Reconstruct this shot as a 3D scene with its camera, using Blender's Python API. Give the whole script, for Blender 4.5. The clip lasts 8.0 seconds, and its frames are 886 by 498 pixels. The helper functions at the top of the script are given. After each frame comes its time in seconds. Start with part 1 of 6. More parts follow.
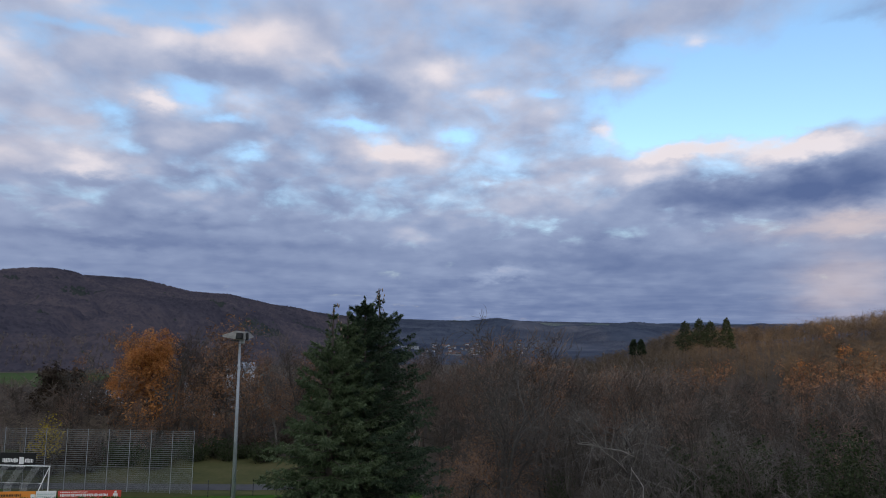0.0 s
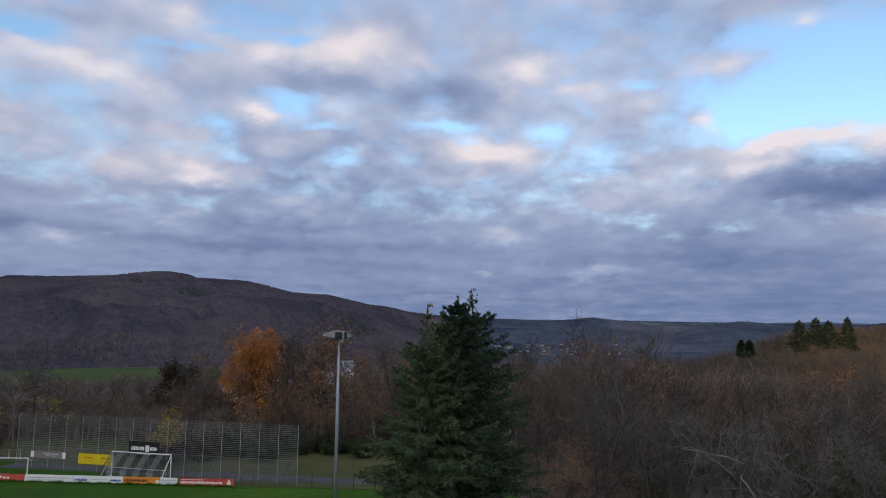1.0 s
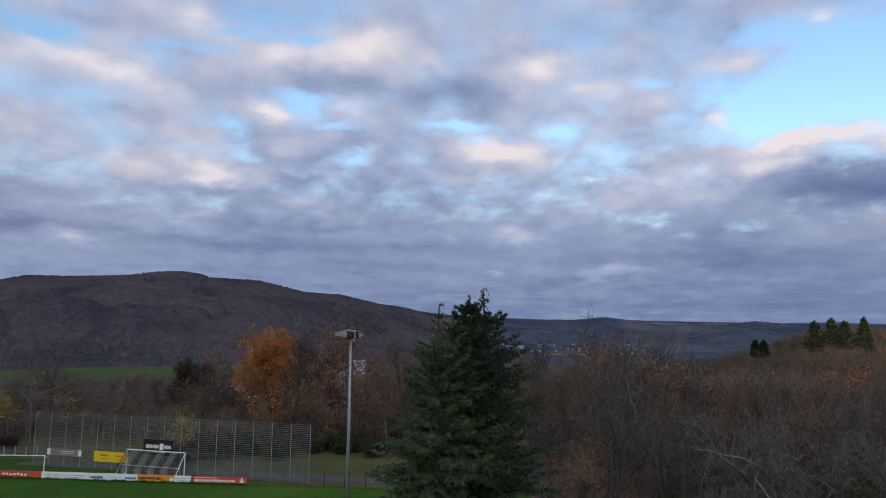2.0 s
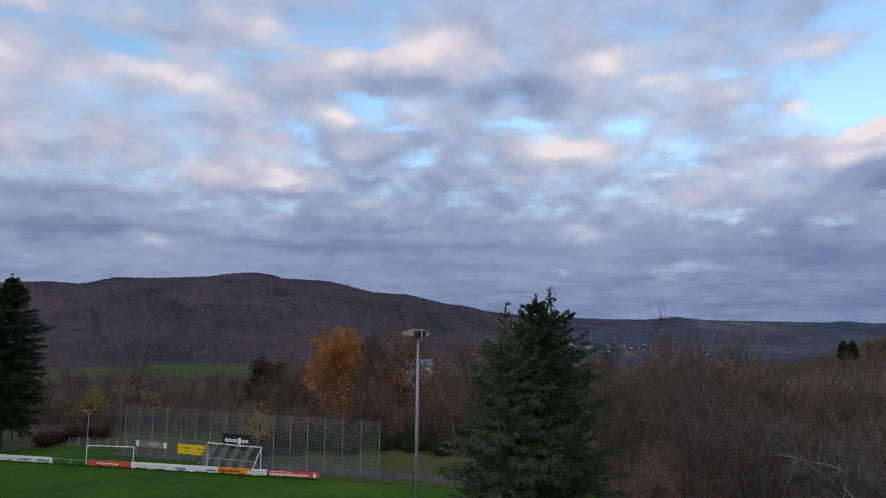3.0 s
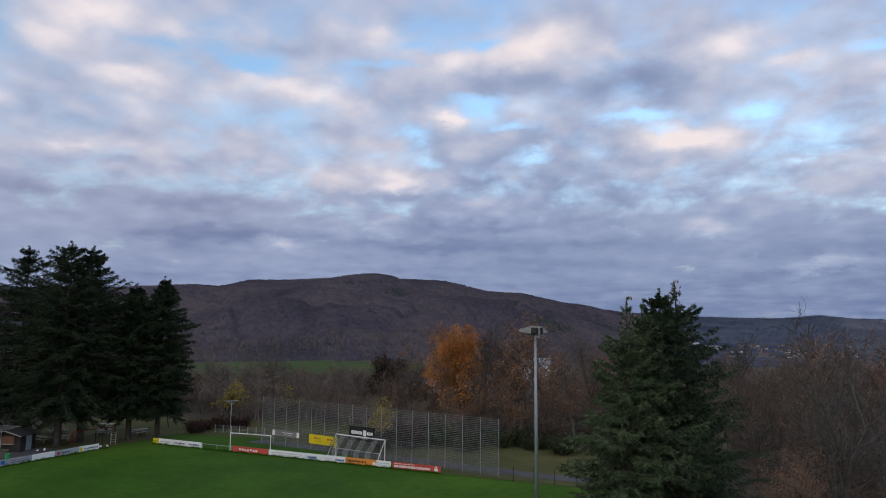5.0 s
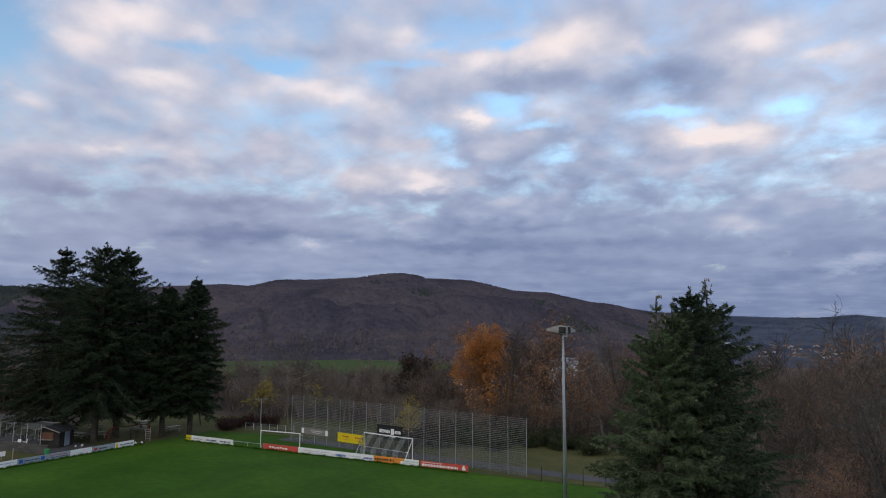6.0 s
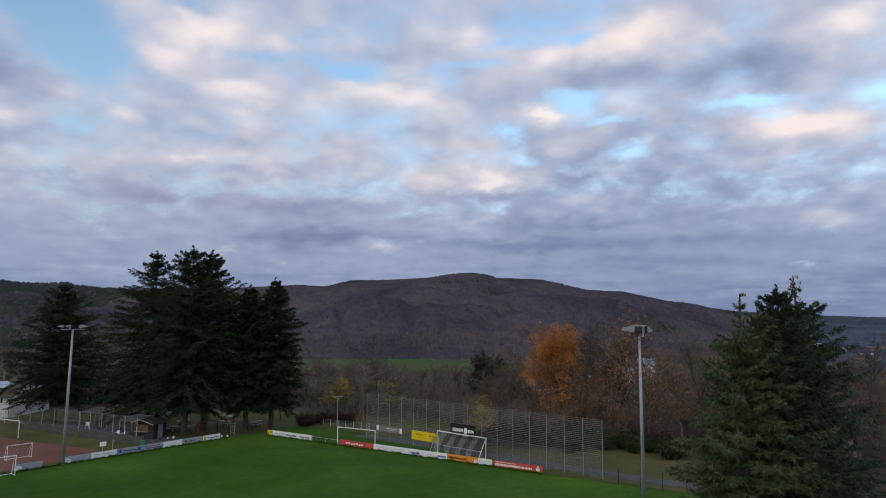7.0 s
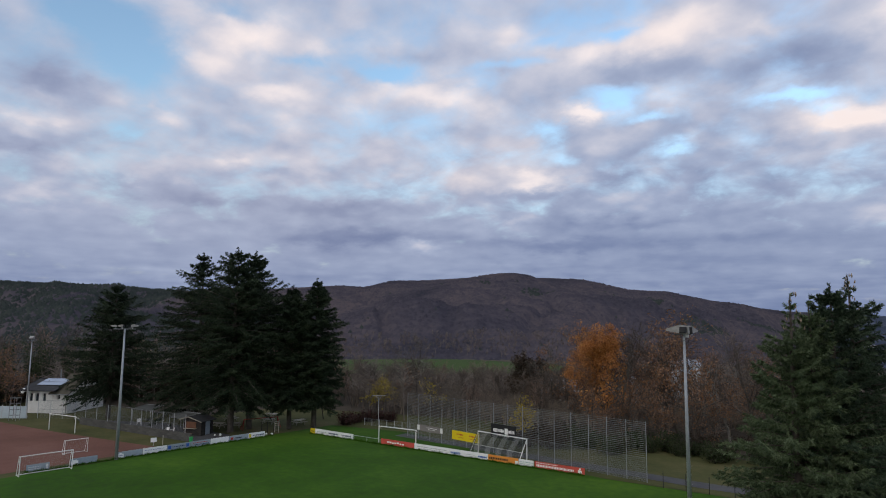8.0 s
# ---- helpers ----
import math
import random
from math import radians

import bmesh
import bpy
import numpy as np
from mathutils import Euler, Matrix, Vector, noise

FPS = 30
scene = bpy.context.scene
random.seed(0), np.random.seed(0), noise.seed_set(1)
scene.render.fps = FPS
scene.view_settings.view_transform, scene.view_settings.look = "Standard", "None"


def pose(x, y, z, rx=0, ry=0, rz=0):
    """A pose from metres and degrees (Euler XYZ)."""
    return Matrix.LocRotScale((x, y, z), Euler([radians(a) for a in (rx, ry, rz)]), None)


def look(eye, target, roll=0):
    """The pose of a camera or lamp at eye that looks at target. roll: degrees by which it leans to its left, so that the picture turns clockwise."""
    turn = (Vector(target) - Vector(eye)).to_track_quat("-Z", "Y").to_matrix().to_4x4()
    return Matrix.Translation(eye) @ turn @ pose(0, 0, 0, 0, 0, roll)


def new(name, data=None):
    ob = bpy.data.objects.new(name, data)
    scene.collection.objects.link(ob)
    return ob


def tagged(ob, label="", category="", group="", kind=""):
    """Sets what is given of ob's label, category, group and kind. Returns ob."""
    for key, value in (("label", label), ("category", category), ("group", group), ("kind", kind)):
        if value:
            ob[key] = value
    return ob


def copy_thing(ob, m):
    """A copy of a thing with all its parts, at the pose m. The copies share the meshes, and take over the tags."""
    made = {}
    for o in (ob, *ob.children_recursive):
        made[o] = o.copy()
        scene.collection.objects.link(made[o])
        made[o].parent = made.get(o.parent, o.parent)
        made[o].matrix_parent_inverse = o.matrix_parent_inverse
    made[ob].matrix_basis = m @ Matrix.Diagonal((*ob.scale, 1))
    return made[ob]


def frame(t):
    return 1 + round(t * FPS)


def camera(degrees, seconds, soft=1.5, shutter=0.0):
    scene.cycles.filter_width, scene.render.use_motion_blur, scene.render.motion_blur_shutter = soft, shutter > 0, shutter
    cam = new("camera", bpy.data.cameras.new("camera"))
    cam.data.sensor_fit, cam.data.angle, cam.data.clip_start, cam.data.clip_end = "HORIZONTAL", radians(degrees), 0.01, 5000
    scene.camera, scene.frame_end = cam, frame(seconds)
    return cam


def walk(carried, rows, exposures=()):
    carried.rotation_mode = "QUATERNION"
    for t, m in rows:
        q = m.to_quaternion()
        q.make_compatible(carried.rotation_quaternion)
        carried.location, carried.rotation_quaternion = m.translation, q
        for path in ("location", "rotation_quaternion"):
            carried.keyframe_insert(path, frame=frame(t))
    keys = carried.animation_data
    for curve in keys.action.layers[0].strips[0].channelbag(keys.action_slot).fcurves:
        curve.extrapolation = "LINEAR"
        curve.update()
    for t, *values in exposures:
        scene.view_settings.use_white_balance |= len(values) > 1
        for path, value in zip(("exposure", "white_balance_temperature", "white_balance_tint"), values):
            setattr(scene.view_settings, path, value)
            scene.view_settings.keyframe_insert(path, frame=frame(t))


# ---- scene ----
# ================= camera =================
cam = camera(71.0, 8.0, soft=1.0)
H = 16.5
PATH = [  # seconds, x, y, z - H, yaw, pitch, roll
    (0.0, 0.000, 0.000, 0.000, 0.00, 7.15, -0.24), (0.2, 0.000, 0.000, 0.000, 0.25, 7.14, -0.22), (0.4, 0.000, 0.000, 0.000, 0.62, 7.13, -0.21),
    (0.5, 0.000, 0.000, 0.000, 1.22, 7.13, -0.20), (0.6, 0.000, -0.002, 0.000, 2.15, 7.12, -0.22), (0.7, 0.000, -0.004, 0.000, 3.80, 7.11, -0.24),
    (0.8, 0.000, -0.006, 0.000, 5.60, 7.09, -0.26), (0.9, 0.000, -0.008, 0.000, 7.15, 7.08, -0.28), (1.0, 0.000, -0.010, 0.000, 8.51, 7.07, -0.30),
    (1.1, 0.000, -0.013, -0.001, 8.64, 7.07, -0.31), (1.2, 0.000, -0.015, -0.003, 8.79, 7.06, -0.32), (2.3, 0.000, -0.045, -0.017, 10.50, 7.01, -0.42),
    (2.4, 0.000, -0.047, -0.019, 11.30, 7.00, -0.43), (2.5, 0.000, -0.050, -0.020, 12.35, 7.00, -0.44), (2.6, 0.000, -0.056, -0.026, 12.95, 6.99, -0.44),
    (2.8, 0.000, -0.068, -0.038, 14.30, 6.98, -0.43), (3.0, 0.000, -0.080, -0.050, 15.61, 6.97, -0.43), (3.5, 0.000, -0.130, -0.090, 18.12, 6.88, -0.38),
    (4.0, -0.020, -0.170, -0.150, 20.73, 6.85, -0.40), (4.5, -0.030, -0.220, -0.190, 23.31, 6.82, -0.43), (5.0, -0.030, -0.290, -0.230, 26.17, 6.79, -0.44),
    (5.2, -0.035, -0.315, -0.237, 27.35, 6.78, -0.44), (6.3, -0.065, -0.455, -0.273, 29.50, 6.72, -0.46), (6.4, -0.067, -0.467, -0.277, 30.05, 6.72, -0.46),
    (6.5, -0.070, -0.480, -0.280, 30.60, 6.71, -0.46), (6.6, -0.072, -0.490, -0.284, 31.50, 6.70, -0.47), (6.8, -0.076, -0.510, -0.292, 33.40, 6.67, -0.48),
    (7.0, -0.080, -0.530, -0.300, 35.07, 6.65, -0.49), (7.2, -0.080, -0.542, -0.304, 36.90, 6.65, -0.51), (7.5, -0.080, -0.560, -0.310, 38.29, 6.65, -0.53),
    (7.8, -0.080, -0.566, -0.310, 38.65, 6.64, -0.54), (8.0, -0.080, -0.570, -0.310, 38.70, 6.64, -0.55)]
walk(cam, [(t, pose(x, y, H + z, 90 + p, r, w)) for t, x, y, z, w, p, r in PATH], [(0.0, 1.34, 6500, 11), (3.0, 1.37, 6600, 12), (5.0, 1.43, 6750, 12), (8.0, 1.50, 7000, 11)])

# ================= sky, sun, exposure =================
SUN_EL, SUN_AZ = 4.5, 186.0     # degrees; azimuth clockwise from +y


class Nodes:
    """Short hand for node trees."""

    def __init__(self, tree):
        self.tree = tree
        tree.nodes.clear()

    def add(self, kind, inputs=None, **props):
        n = self.tree.nodes.new(kind)
        for k, v in props.items():
            setattr(n, k, v)
        for k, v in (inputs or {}).items():
            if isinstance(v, bpy.types.NodeSocket):
                self.tree.links.new(v, n.inputs[k])
            else:
                n.inputs[k].default_value = v
        return n

    def math(self, op, a, b=0.0, c=0.0, clamp=False):
        return self.add("ShaderNodeMath", {0: a, 1: b, 2: c}, operation=op, use_clamp=clamp).outputs[0]

    def ramp(self, fac, stops, mode="LINEAR"):
        n = self.add("ShaderNodeValToRGB", {0: fac})
        n.color_ramp.interpolation = mode
        els = n.color_ramp.elements
        while len(els) < len(stops):
            els.new(0.5)
        for e, (p, c) in zip(els, stops):
            e.position = p
            e.color = (c, c, c, 1) if isinstance(c, (int, float)) else (*c, 1)
        return n.outputs[0]

    def mix(self, fac, a, b, blend="MIX"):
        n = self.add("ShaderNodeMix", {0: fac, 6: a, 7: b}, data_type="RGBA", blend_type=blend)
        return n.outputs[2]

    def noise(self, vec, scale, detail=4.0, rough=0.55, dist=0.0):
        return self.add("ShaderNodeTexNoise", {"Vector": vec, "Scale": scale, "Detail": detail, "Roughness": rough,
                                               "Distortion": dist}).outputs[0]


def make_world():
    w = bpy.data.worlds.new("evening_sky")
    scene.world = w
    w.use_nodes = True
    n = Nodes(w.node_tree)
    d = n.add("ShaderNodeTexCoord").outputs["Generated"]
    xyz = n.add("ShaderNodeSeparateXYZ", {0: d}).outputs
    up = n.math("MAXIMUM", xyz[2], 0.0)

    def layer(lift, z):
        """The way to a flat layer of cloud, less squeezed at the horizon the greater the lift."""
        flat = n.math("DIVIDE", 1.0, n.math("ADD", up, lift))
        return n.add("ShaderNodeCombineXYZ", {0: n.math("MULTIPLY", xyz[0], flat), 1: n.math("MULTIPLY", xyz[1], flat), 2: z}).outputs[0]

    puffs, streaks = layer(0.34, 3.7), layer(0.07, 1.3)
    az0 = n.math("MULTIPLY", n.math("ARCTAN2", xyz[0], xyz[1]), 57.2958)
    el0 = n.math("MULTIPLY", n.math("ARCSINE", xyz[2]), 57.2958)
    # the cloud masses are frayed by two noises
    f1 = n.math("SUBTRACT", n.noise(puffs, 7.0, 5.0, 0.6), 0.5)
    other = n.add("ShaderNodeVectorMath", {0: puffs, 1: (7.3, 2.9, 1.1)}, operation="ADD").outputs[0]
    f2 = n.math("SUBTRACT", n.noise(other, 7.0, 5.0, 0.6), 0.5)
    here = n.add("ShaderNodeCombineXYZ", {0: n.math("MULTIPLY_ADD", f1, FRAY[0], az0), 1: n.math("MULTIPLY_ADD", f2, FRAY[1], el0)}).outputs[0]

    def masses(rows):
        total = 0.0
        for a, e, wa, we, amount in rows:
            p = n.add("ShaderNodeVectorMath", {0: here, 1: (1 / wa, 1 / we, 0), 2: (-a / wa, -e / we, 0)}, operation="MULTIPLY_ADD").outputs[0]
            q = n.add("ShaderNodeVectorMath", {0: p, 1: p}, operation="DOT_PRODUCT").outputs["Value"]
            total = n.math("MULTIPLY_ADD", n.math("POWER", 0.4493, q), amount, total)
        return total

    gaps, dark, light, warm = masses(SKY_GAPS + SKY_GAPS_WEST), masses(SKY_DARK + SKY_DARK_WEST), masses(SKY_LIGHT + SKY_LIGHT_EAST + SKY_LIGHT_WEST + SKY_LIGHT_FAR_WEST), masses(SKY_WARM)
    low = n.add("ShaderNodeMapRange", {"Value": el0, "From Min": 5.0, "From Max": 13.0}, interpolation_type="SMOOTHSTEP").outputs[0]
    # cover: how much cloud hides the blue
    n1 = n.noise(puffs, 6.5, 7.0, 0.55, 0.25)
    c = n.math("SUBTRACT", n.math("ADD", n1, COVER), gaps)
    c = n.math("ADD", c, n.math("MULTIPLY", n.math("SUBTRACT", 1.0, low), 0.25))
    c = n.math("ADD", c, n.math("MULTIPLY", light, 0.6))
    c = n.math("SUBTRACT", c, n.math("MULTIPLY", dark, 1.0))
    cover = n.add("ShaderNodeMapRange", {"Value": c, "From Min": 0.22, "From Max": 0.82}, interpolation_type="SMOOTHSTEP").outputs[0]
    # light and dark of the clouds: puffs above, streaks towards the horizon
    n2 = n.noise(other, 12.0, 5.0, 0.5, 0.1)
    bent = n.add("ShaderNodeVectorMath", {0: n.add("ShaderNodeTexNoise", {"Vector": puffs, "Scale": 9.0, "Detail": 3.0}).outputs["Color"], 1: (0.10, 0.10, 0.0), 2: other}, operation="MULTIPLY_ADD").outputs[0]
    cell = n.add("ShaderNodeTexVoronoi", {"Vector": bent, "Scale": 13.0, "Smoothness": 0.7}, feature="SMOOTH_F1").outputs[0]
    n2 = n.math("MULTIPLY_ADD", n.math("SUBTRACT", 0.42, cell), 0.62, n2)
    n3 = n.noise(streaks, 1.2, 5.0, 0.5, 0.2)
    n4 = n.noise(other, 2.0, 3.0, 0.5)
    grad = n.ramp(n.math("DIVIDE", el0, 40.0), [(0.0, 0.28), (0.05, 0.32), (0.12, 0.37), (0.22, 0.49), (0.38, 0.60), (0.6, 0.65), (1.0, 0.64)])
    lum = n.math("MULTIPLY_ADD", n.math("SUBTRACT", n2, 0.5), n.math("MULTIPLY_ADD", low, PUFF - 0.15, 0.15), grad)
    lum = n.math("MULTIPLY_ADD", n.math("SUBTRACT", n3, 0.5), n.math("MULTIPLY_ADD", low, -STREAK + 0.12, STREAK), lum)
    lum = n.math("MULTIPLY_ADD", n.math("SUBTRACT", n4, 0.5), 0.14, lum)
    lum = n.math("ADD", n.math("ADD", lum, dark), light, clamp=True)
    cloud = n.ramp(lum, CLOUD)
    cloud = n.mix(n.math("MULTIPLY", warm, 1.0, clamp=True), cloud, (0.87, 0.715, 0.665, 1))
    # round the low sun, behind the camera, the clouds are far brighter
    s = Vector((math.sin(radians(SUN_AZ)), math.cos(radians(SUN_AZ)), 0.15)).normalized()
    dot = n.add("ShaderNodeVectorMath", {0: d, 1: tuple(s)}, operation="DOT_PRODUCT").outputs["Value"]
    glow = n.add("ShaderNodeMapRange", {"Value": dot, "From Min": -0.1, "From Max": 1.0, "To Min": 1.0, "To Max": SUN_SIDE}, interpolation_type="SMOOTHSTEP").outputs[0]
    cloud = n.mix(1.0, cloud, n.add("ShaderNodeCombineXYZ", {0: glow, 1: n.math("POWER", glow, 0.88), 2: n.math("POWER", glow, 0.62)}).outputs[0], "MULTIPLY")
    sky = n.add("ShaderNodeTexSky", sky_type="NISHITA", sun_disc=False, sun_elevation=radians(SUN_EL), sun_rotation=radians(SUN_AZ), air_density=1.0, dust_density=0.3, ozone_density=2.5)
    blue = n.add("ShaderNodeBackground", {0: n.mix(1.0, sky.outputs[0], (1.28, 1.12, 1.10, 1), "MULTIPLY"), 1: SKY_BLUE})
    grey = n.add("ShaderNodeBackground", {0: cloud, 1: CLOUD_LIGHT})
    both = n.add("ShaderNodeMixShader", {0: cover, 1: blue.outputs[0], 2: grey.outputs[0]})
    n.add("ShaderNodeOutputWorld", {0: both.outputs[0]})


CLOUD = [(0.0, (0.11, 0.165, 0.34)), (0.25, (0.20, 0.265, 0.45)), (0.5, (0.335, 0.415, 0.61)), (0.75, (0.56, 0.60, 0.745)), (1.0, (0.90, 0.85, 0.90))]
FRAY, COVER, PUFF, STREAK = (5.0, 3.0), 0.15, 0.37, 0.38
# azimuth, elevation, half widths, amount
SKY_GAPS = [(-22.3, 19.8, 2.2, 1.1, 0.36), (-19.9, 17.8, 1.7, 0.4, 0.32), (-22.1, 24.8, 1.3, 0.9, 0.3), (-34.8, 22, 2.3, 1.3, 0.22), (-27.6, 24.9, 4.2, 0.6, 0.27), (-8.5, 18.1, 2.9, 0.5, 0.36),
    (-5.6, 16.8, 1.2, 0.4, 0.27), (0.9, 17.5, 1.7, 0.5, 0.32), (-17.8, 15.2, 1.4, 0.5, 0.27), (4.1, 13.4, 1.2, 0.4, 0.22), (18.3, 24, 2.3, 0.9, 0.27), (25.6, 19.5, 8.4, 3.3, 0.75),
    (19, 17.3, 4.1, 1.5, 0.45), (33.9, 20.2, 4.2, 3, 0.6), (29.3, 16.7, 3.8, 1.3, 0.5), (9.5, 21, 1.5, 0.4, 0.27)]
SKY_GAPS_WEST = [(-28.4, 16.8, 1.5, 1.4, 0.18), (-45.1, 22.5, 2.5, 0.7, 0.27), (-32.7, 23.2, 3.6, 0.4, 0.3), (-23.2, 24.9, 1.8, 0.8, 0.27), (-51.7, 22.8, 2.5, 0.5, 0.27), (-29, 17.4, 1.3, 1.3, 0.16), (-66.7, 21.6, 3.4, 2.7, 0.6),
    (-69.9, 23.5, 3, 1.2, 0.45), (-59.4, 26, 2.4, 0.7, 0.27), (-66.7, 15.3, 1.4, 0.5, 0.3), (-43.5, 22.5, 2.8, 0.7, 0.3), (-49.1, 21.1, 1.2, 0.6, 0.19), (-27.3, 14.9, 1.1, 0.5, 0.19),
    (-26.5, 26.6, 3.4, 0.9, 0.22)]
SKY_DARK = [(-21.5, 22, 4.4, 1.1, -0.21), (-7.8, 20.9, 5.3, 1.3, -0.21), (-28.2, 16.8, 2.1, 1.9, -0.05), (-22.9, 12.8, 2.3, 0.7, -0.16), (-30.1, 11.8, 3.2, 0.5, -0.13), (10.6, 25.4, 10.5, 2.2, -0.1),
    (35.7, 23.4, 3.6, 1, -0.24), (24.2, 11, 6.7, 1.2, -0.42), (33.3, 11.7, 3.8, 2.1, -0.45), (12.2, 6.4, 9.4, 0.9, -0.16), (5.5, 3.8, 7.8, 0.6, -0.13), (19.9, 5.3, 5.7, 1, -0.13),
    (8.6, 1.7, 11.8, 0.6, -0.1), (21.1, 2.4, 5, 1.2, -0.11), (-22.7, 8.8, 6.7, 0.5, -0.11), (-30.2, 6.9, 6.3, 0.7, -0.1), (-11.1, 25.8, 2.5, 1.4, -0.06)]
SKY_DARK_WEST = [(-40.6, 23.7, 2.9, 0.7, -0.08), (-48.1, 10, 5.3, 0.6, -0.11), (-48.4, 7.3, 5.2, 0.5, -0.13), (-27.8, 15.4, 1.2, 0.5, -0.05), (-38, 17.4, 2.3, 0.5, -0.06), (-72, 18.4, 2.9, 1.2, -0.27),
    (-73.8, 13.1, 2, 0.6, -0.16), (-22, 22.4, 3.6, 0.9, -0.08), (-45.7, 7.8, 6, 0.5, -0.14), (-65, 11.1, 3.3, 0.4, -0.11), (-59.6, 10.3, 4.6, 0.5, -0.1), (-53.5, 12.9, 2.5, 0.5, -0.1),
    (-48, 8.3, 8, 2.4, -0.1), (-18, 13, 10, 9, -0.09), (-15.5, 7.1, 6.7, 0.5, -0.08), (-27.5, 7, 5.9, 0.5, -0.08)]
SKY_LIGHT = [(-17.7, 24.5, 4.5, 1.6, 0.34), (-26.9, 23.2, 3.4, 1.7, 0.18), (-1.3, 22.9, 2.8, 1.4, 0.3), (-26.1, 18.6, 2.8, 0.7, 0.3), (-4.5, 15.9, 3.8, 1.1, 0.48), (8.6, 19.6, 4.3, 1, 0.14),
    (16.7, 21.8, 2.5, 0.9, 0.28), (14.9, 17, 1.4, 0.7, 0.46), (4.5, 20.8, 1.9, 0.7, 0.23), (-10.5, 24, 0.9, 0.5, 0.1), (-29.4, 12.9, 2.7, 0.9, 0.23), (-31.9, 15.2, 2.5, 1.6, 0.18),
    (-35.6, 19, 2, 1.7, 0.14), (-18.5, 19.5, 2, 1.1, 0.16), (-23.3, 16.2, 2.3, 0.9, 0.14)]
SKY_LIGHT_EAST = [(22.9, 23.8, 1.7, 0.6, 0.34), (21.3, 15, 5.2, 0.7, 0.63), (31.6, 14.3, 4.7, 0.9, 0.63), (18.8, 13.3, 2.6, 0.7, 0.34), (10.6, 13.1, 5.4, 0.9, 0.16), (11.3, 11, 7.2, 1.3, 0.14),
    (-2.8, 8.2, 2.4, 0.8, 0.21), (5.3, 4.6, 2.5, 0.4, 0.25), (-22.8, 11.4, 2.5, 0.5, 0.16), (-31.9, 9, 1.3, 0.5, 0.16), (-8.7, 12.8, 3, 0.7, 0.09)]
SKY_LIGHT_WEST = [(-52.5, 17.8, 2.1, 0.9, 0.16), (-47.1, 19.2, 3, 1.4, 0.14), (-39, 20.4, 3.8, 1.4, 0.16), (-25.9, 22.9, 3, 1.5, 0.14), (-25.6, 18.4, 2.2, 0.6, 0.21), (-37.1, 13.2, 2.3, 0.9, 0.23),
    (-30.4, 12.9, 2.8, 0.8, 0.23), (-52.6, 14.1, 2.1, 1.3, 0.18), (-44.7, 14.8, 2.5, 0.9, 0.14), (-23.1, 10.3, 4.2, 0.7, 0.11)]
SKY_LIGHT_FAR_WEST = [(-57.8, 24.1, 3, 1.3, 0.23), (-61.1, 21.7, 2.6, 1, 0.18), (-54.7, 19.8, 3.6, 0.7, 0.21), (-63.6, 16.9, 1.8, 0.6, 0.21), (-40.5, 21, 4, 1, 0.18), (-32.4, 25.5, 2.9, 1.2, 0.16),
    (-10.1, 23.6, 0.8, 0.7, 0.08), (-50.7, 24.2, 1.8, 1, 0.14), (-57.4, 13.8, 1.6, 0.6, 0.21), (-73.4, 15.2, 2.5, 0.7, 0.23), (-62.9, 13.1, 3.1, 0.9, 0.14), (-72.5, 9.3, 2.5, 0.5, 0.16), (-56, 24, 11, 4, 0.08),
    (-40.4, 6.9, 1.9, 0.5, 0.25), (-69.2, 12.1, 2.6, 0.5, 0.14)]
SKY_WARM = [(34.2, 8.2, 3, 1, 0.52), (33.1, 3.4, 3.1, 2.3, 0.45), (29.6, 7.9, 4.7, 0.7, 0.22), (-4.5, 15.8, 3.8, 1.1, 0.22), (25.8, 14.7, 9.4, 0.8, 0.15), (-17.7, 24.5, 4.8, 1.6, 0.17),
    (-32.7, 14.9, 4.2, 2, 0.11), (-58.3, 13.2, 21.9, 6.7, 0.09), (-36.8, 12.8, 2.2, 1.1, 0.15), (-57.8, 23.2, 5.3, 2.2, 0.09)]
SUN_SIDE, SKY_BLUE, CLOUD_LIGHT = 3.2, 0.165, 0.36
make_world()

sun = new("sun", bpy.data.lights.new("sun", "SUN"))
sun.data.energy, sun.data.angle, sun.data.color = 1.0, radians(0.6), (1.0, 0.70, 0.46)
sun.matrix_world = look((300 * math.sin(radians(SUN_AZ)), 300 * math.cos(radians(SUN_AZ)), 300 * math.tan(radians(SUN_EL))), (0, 0, 0))

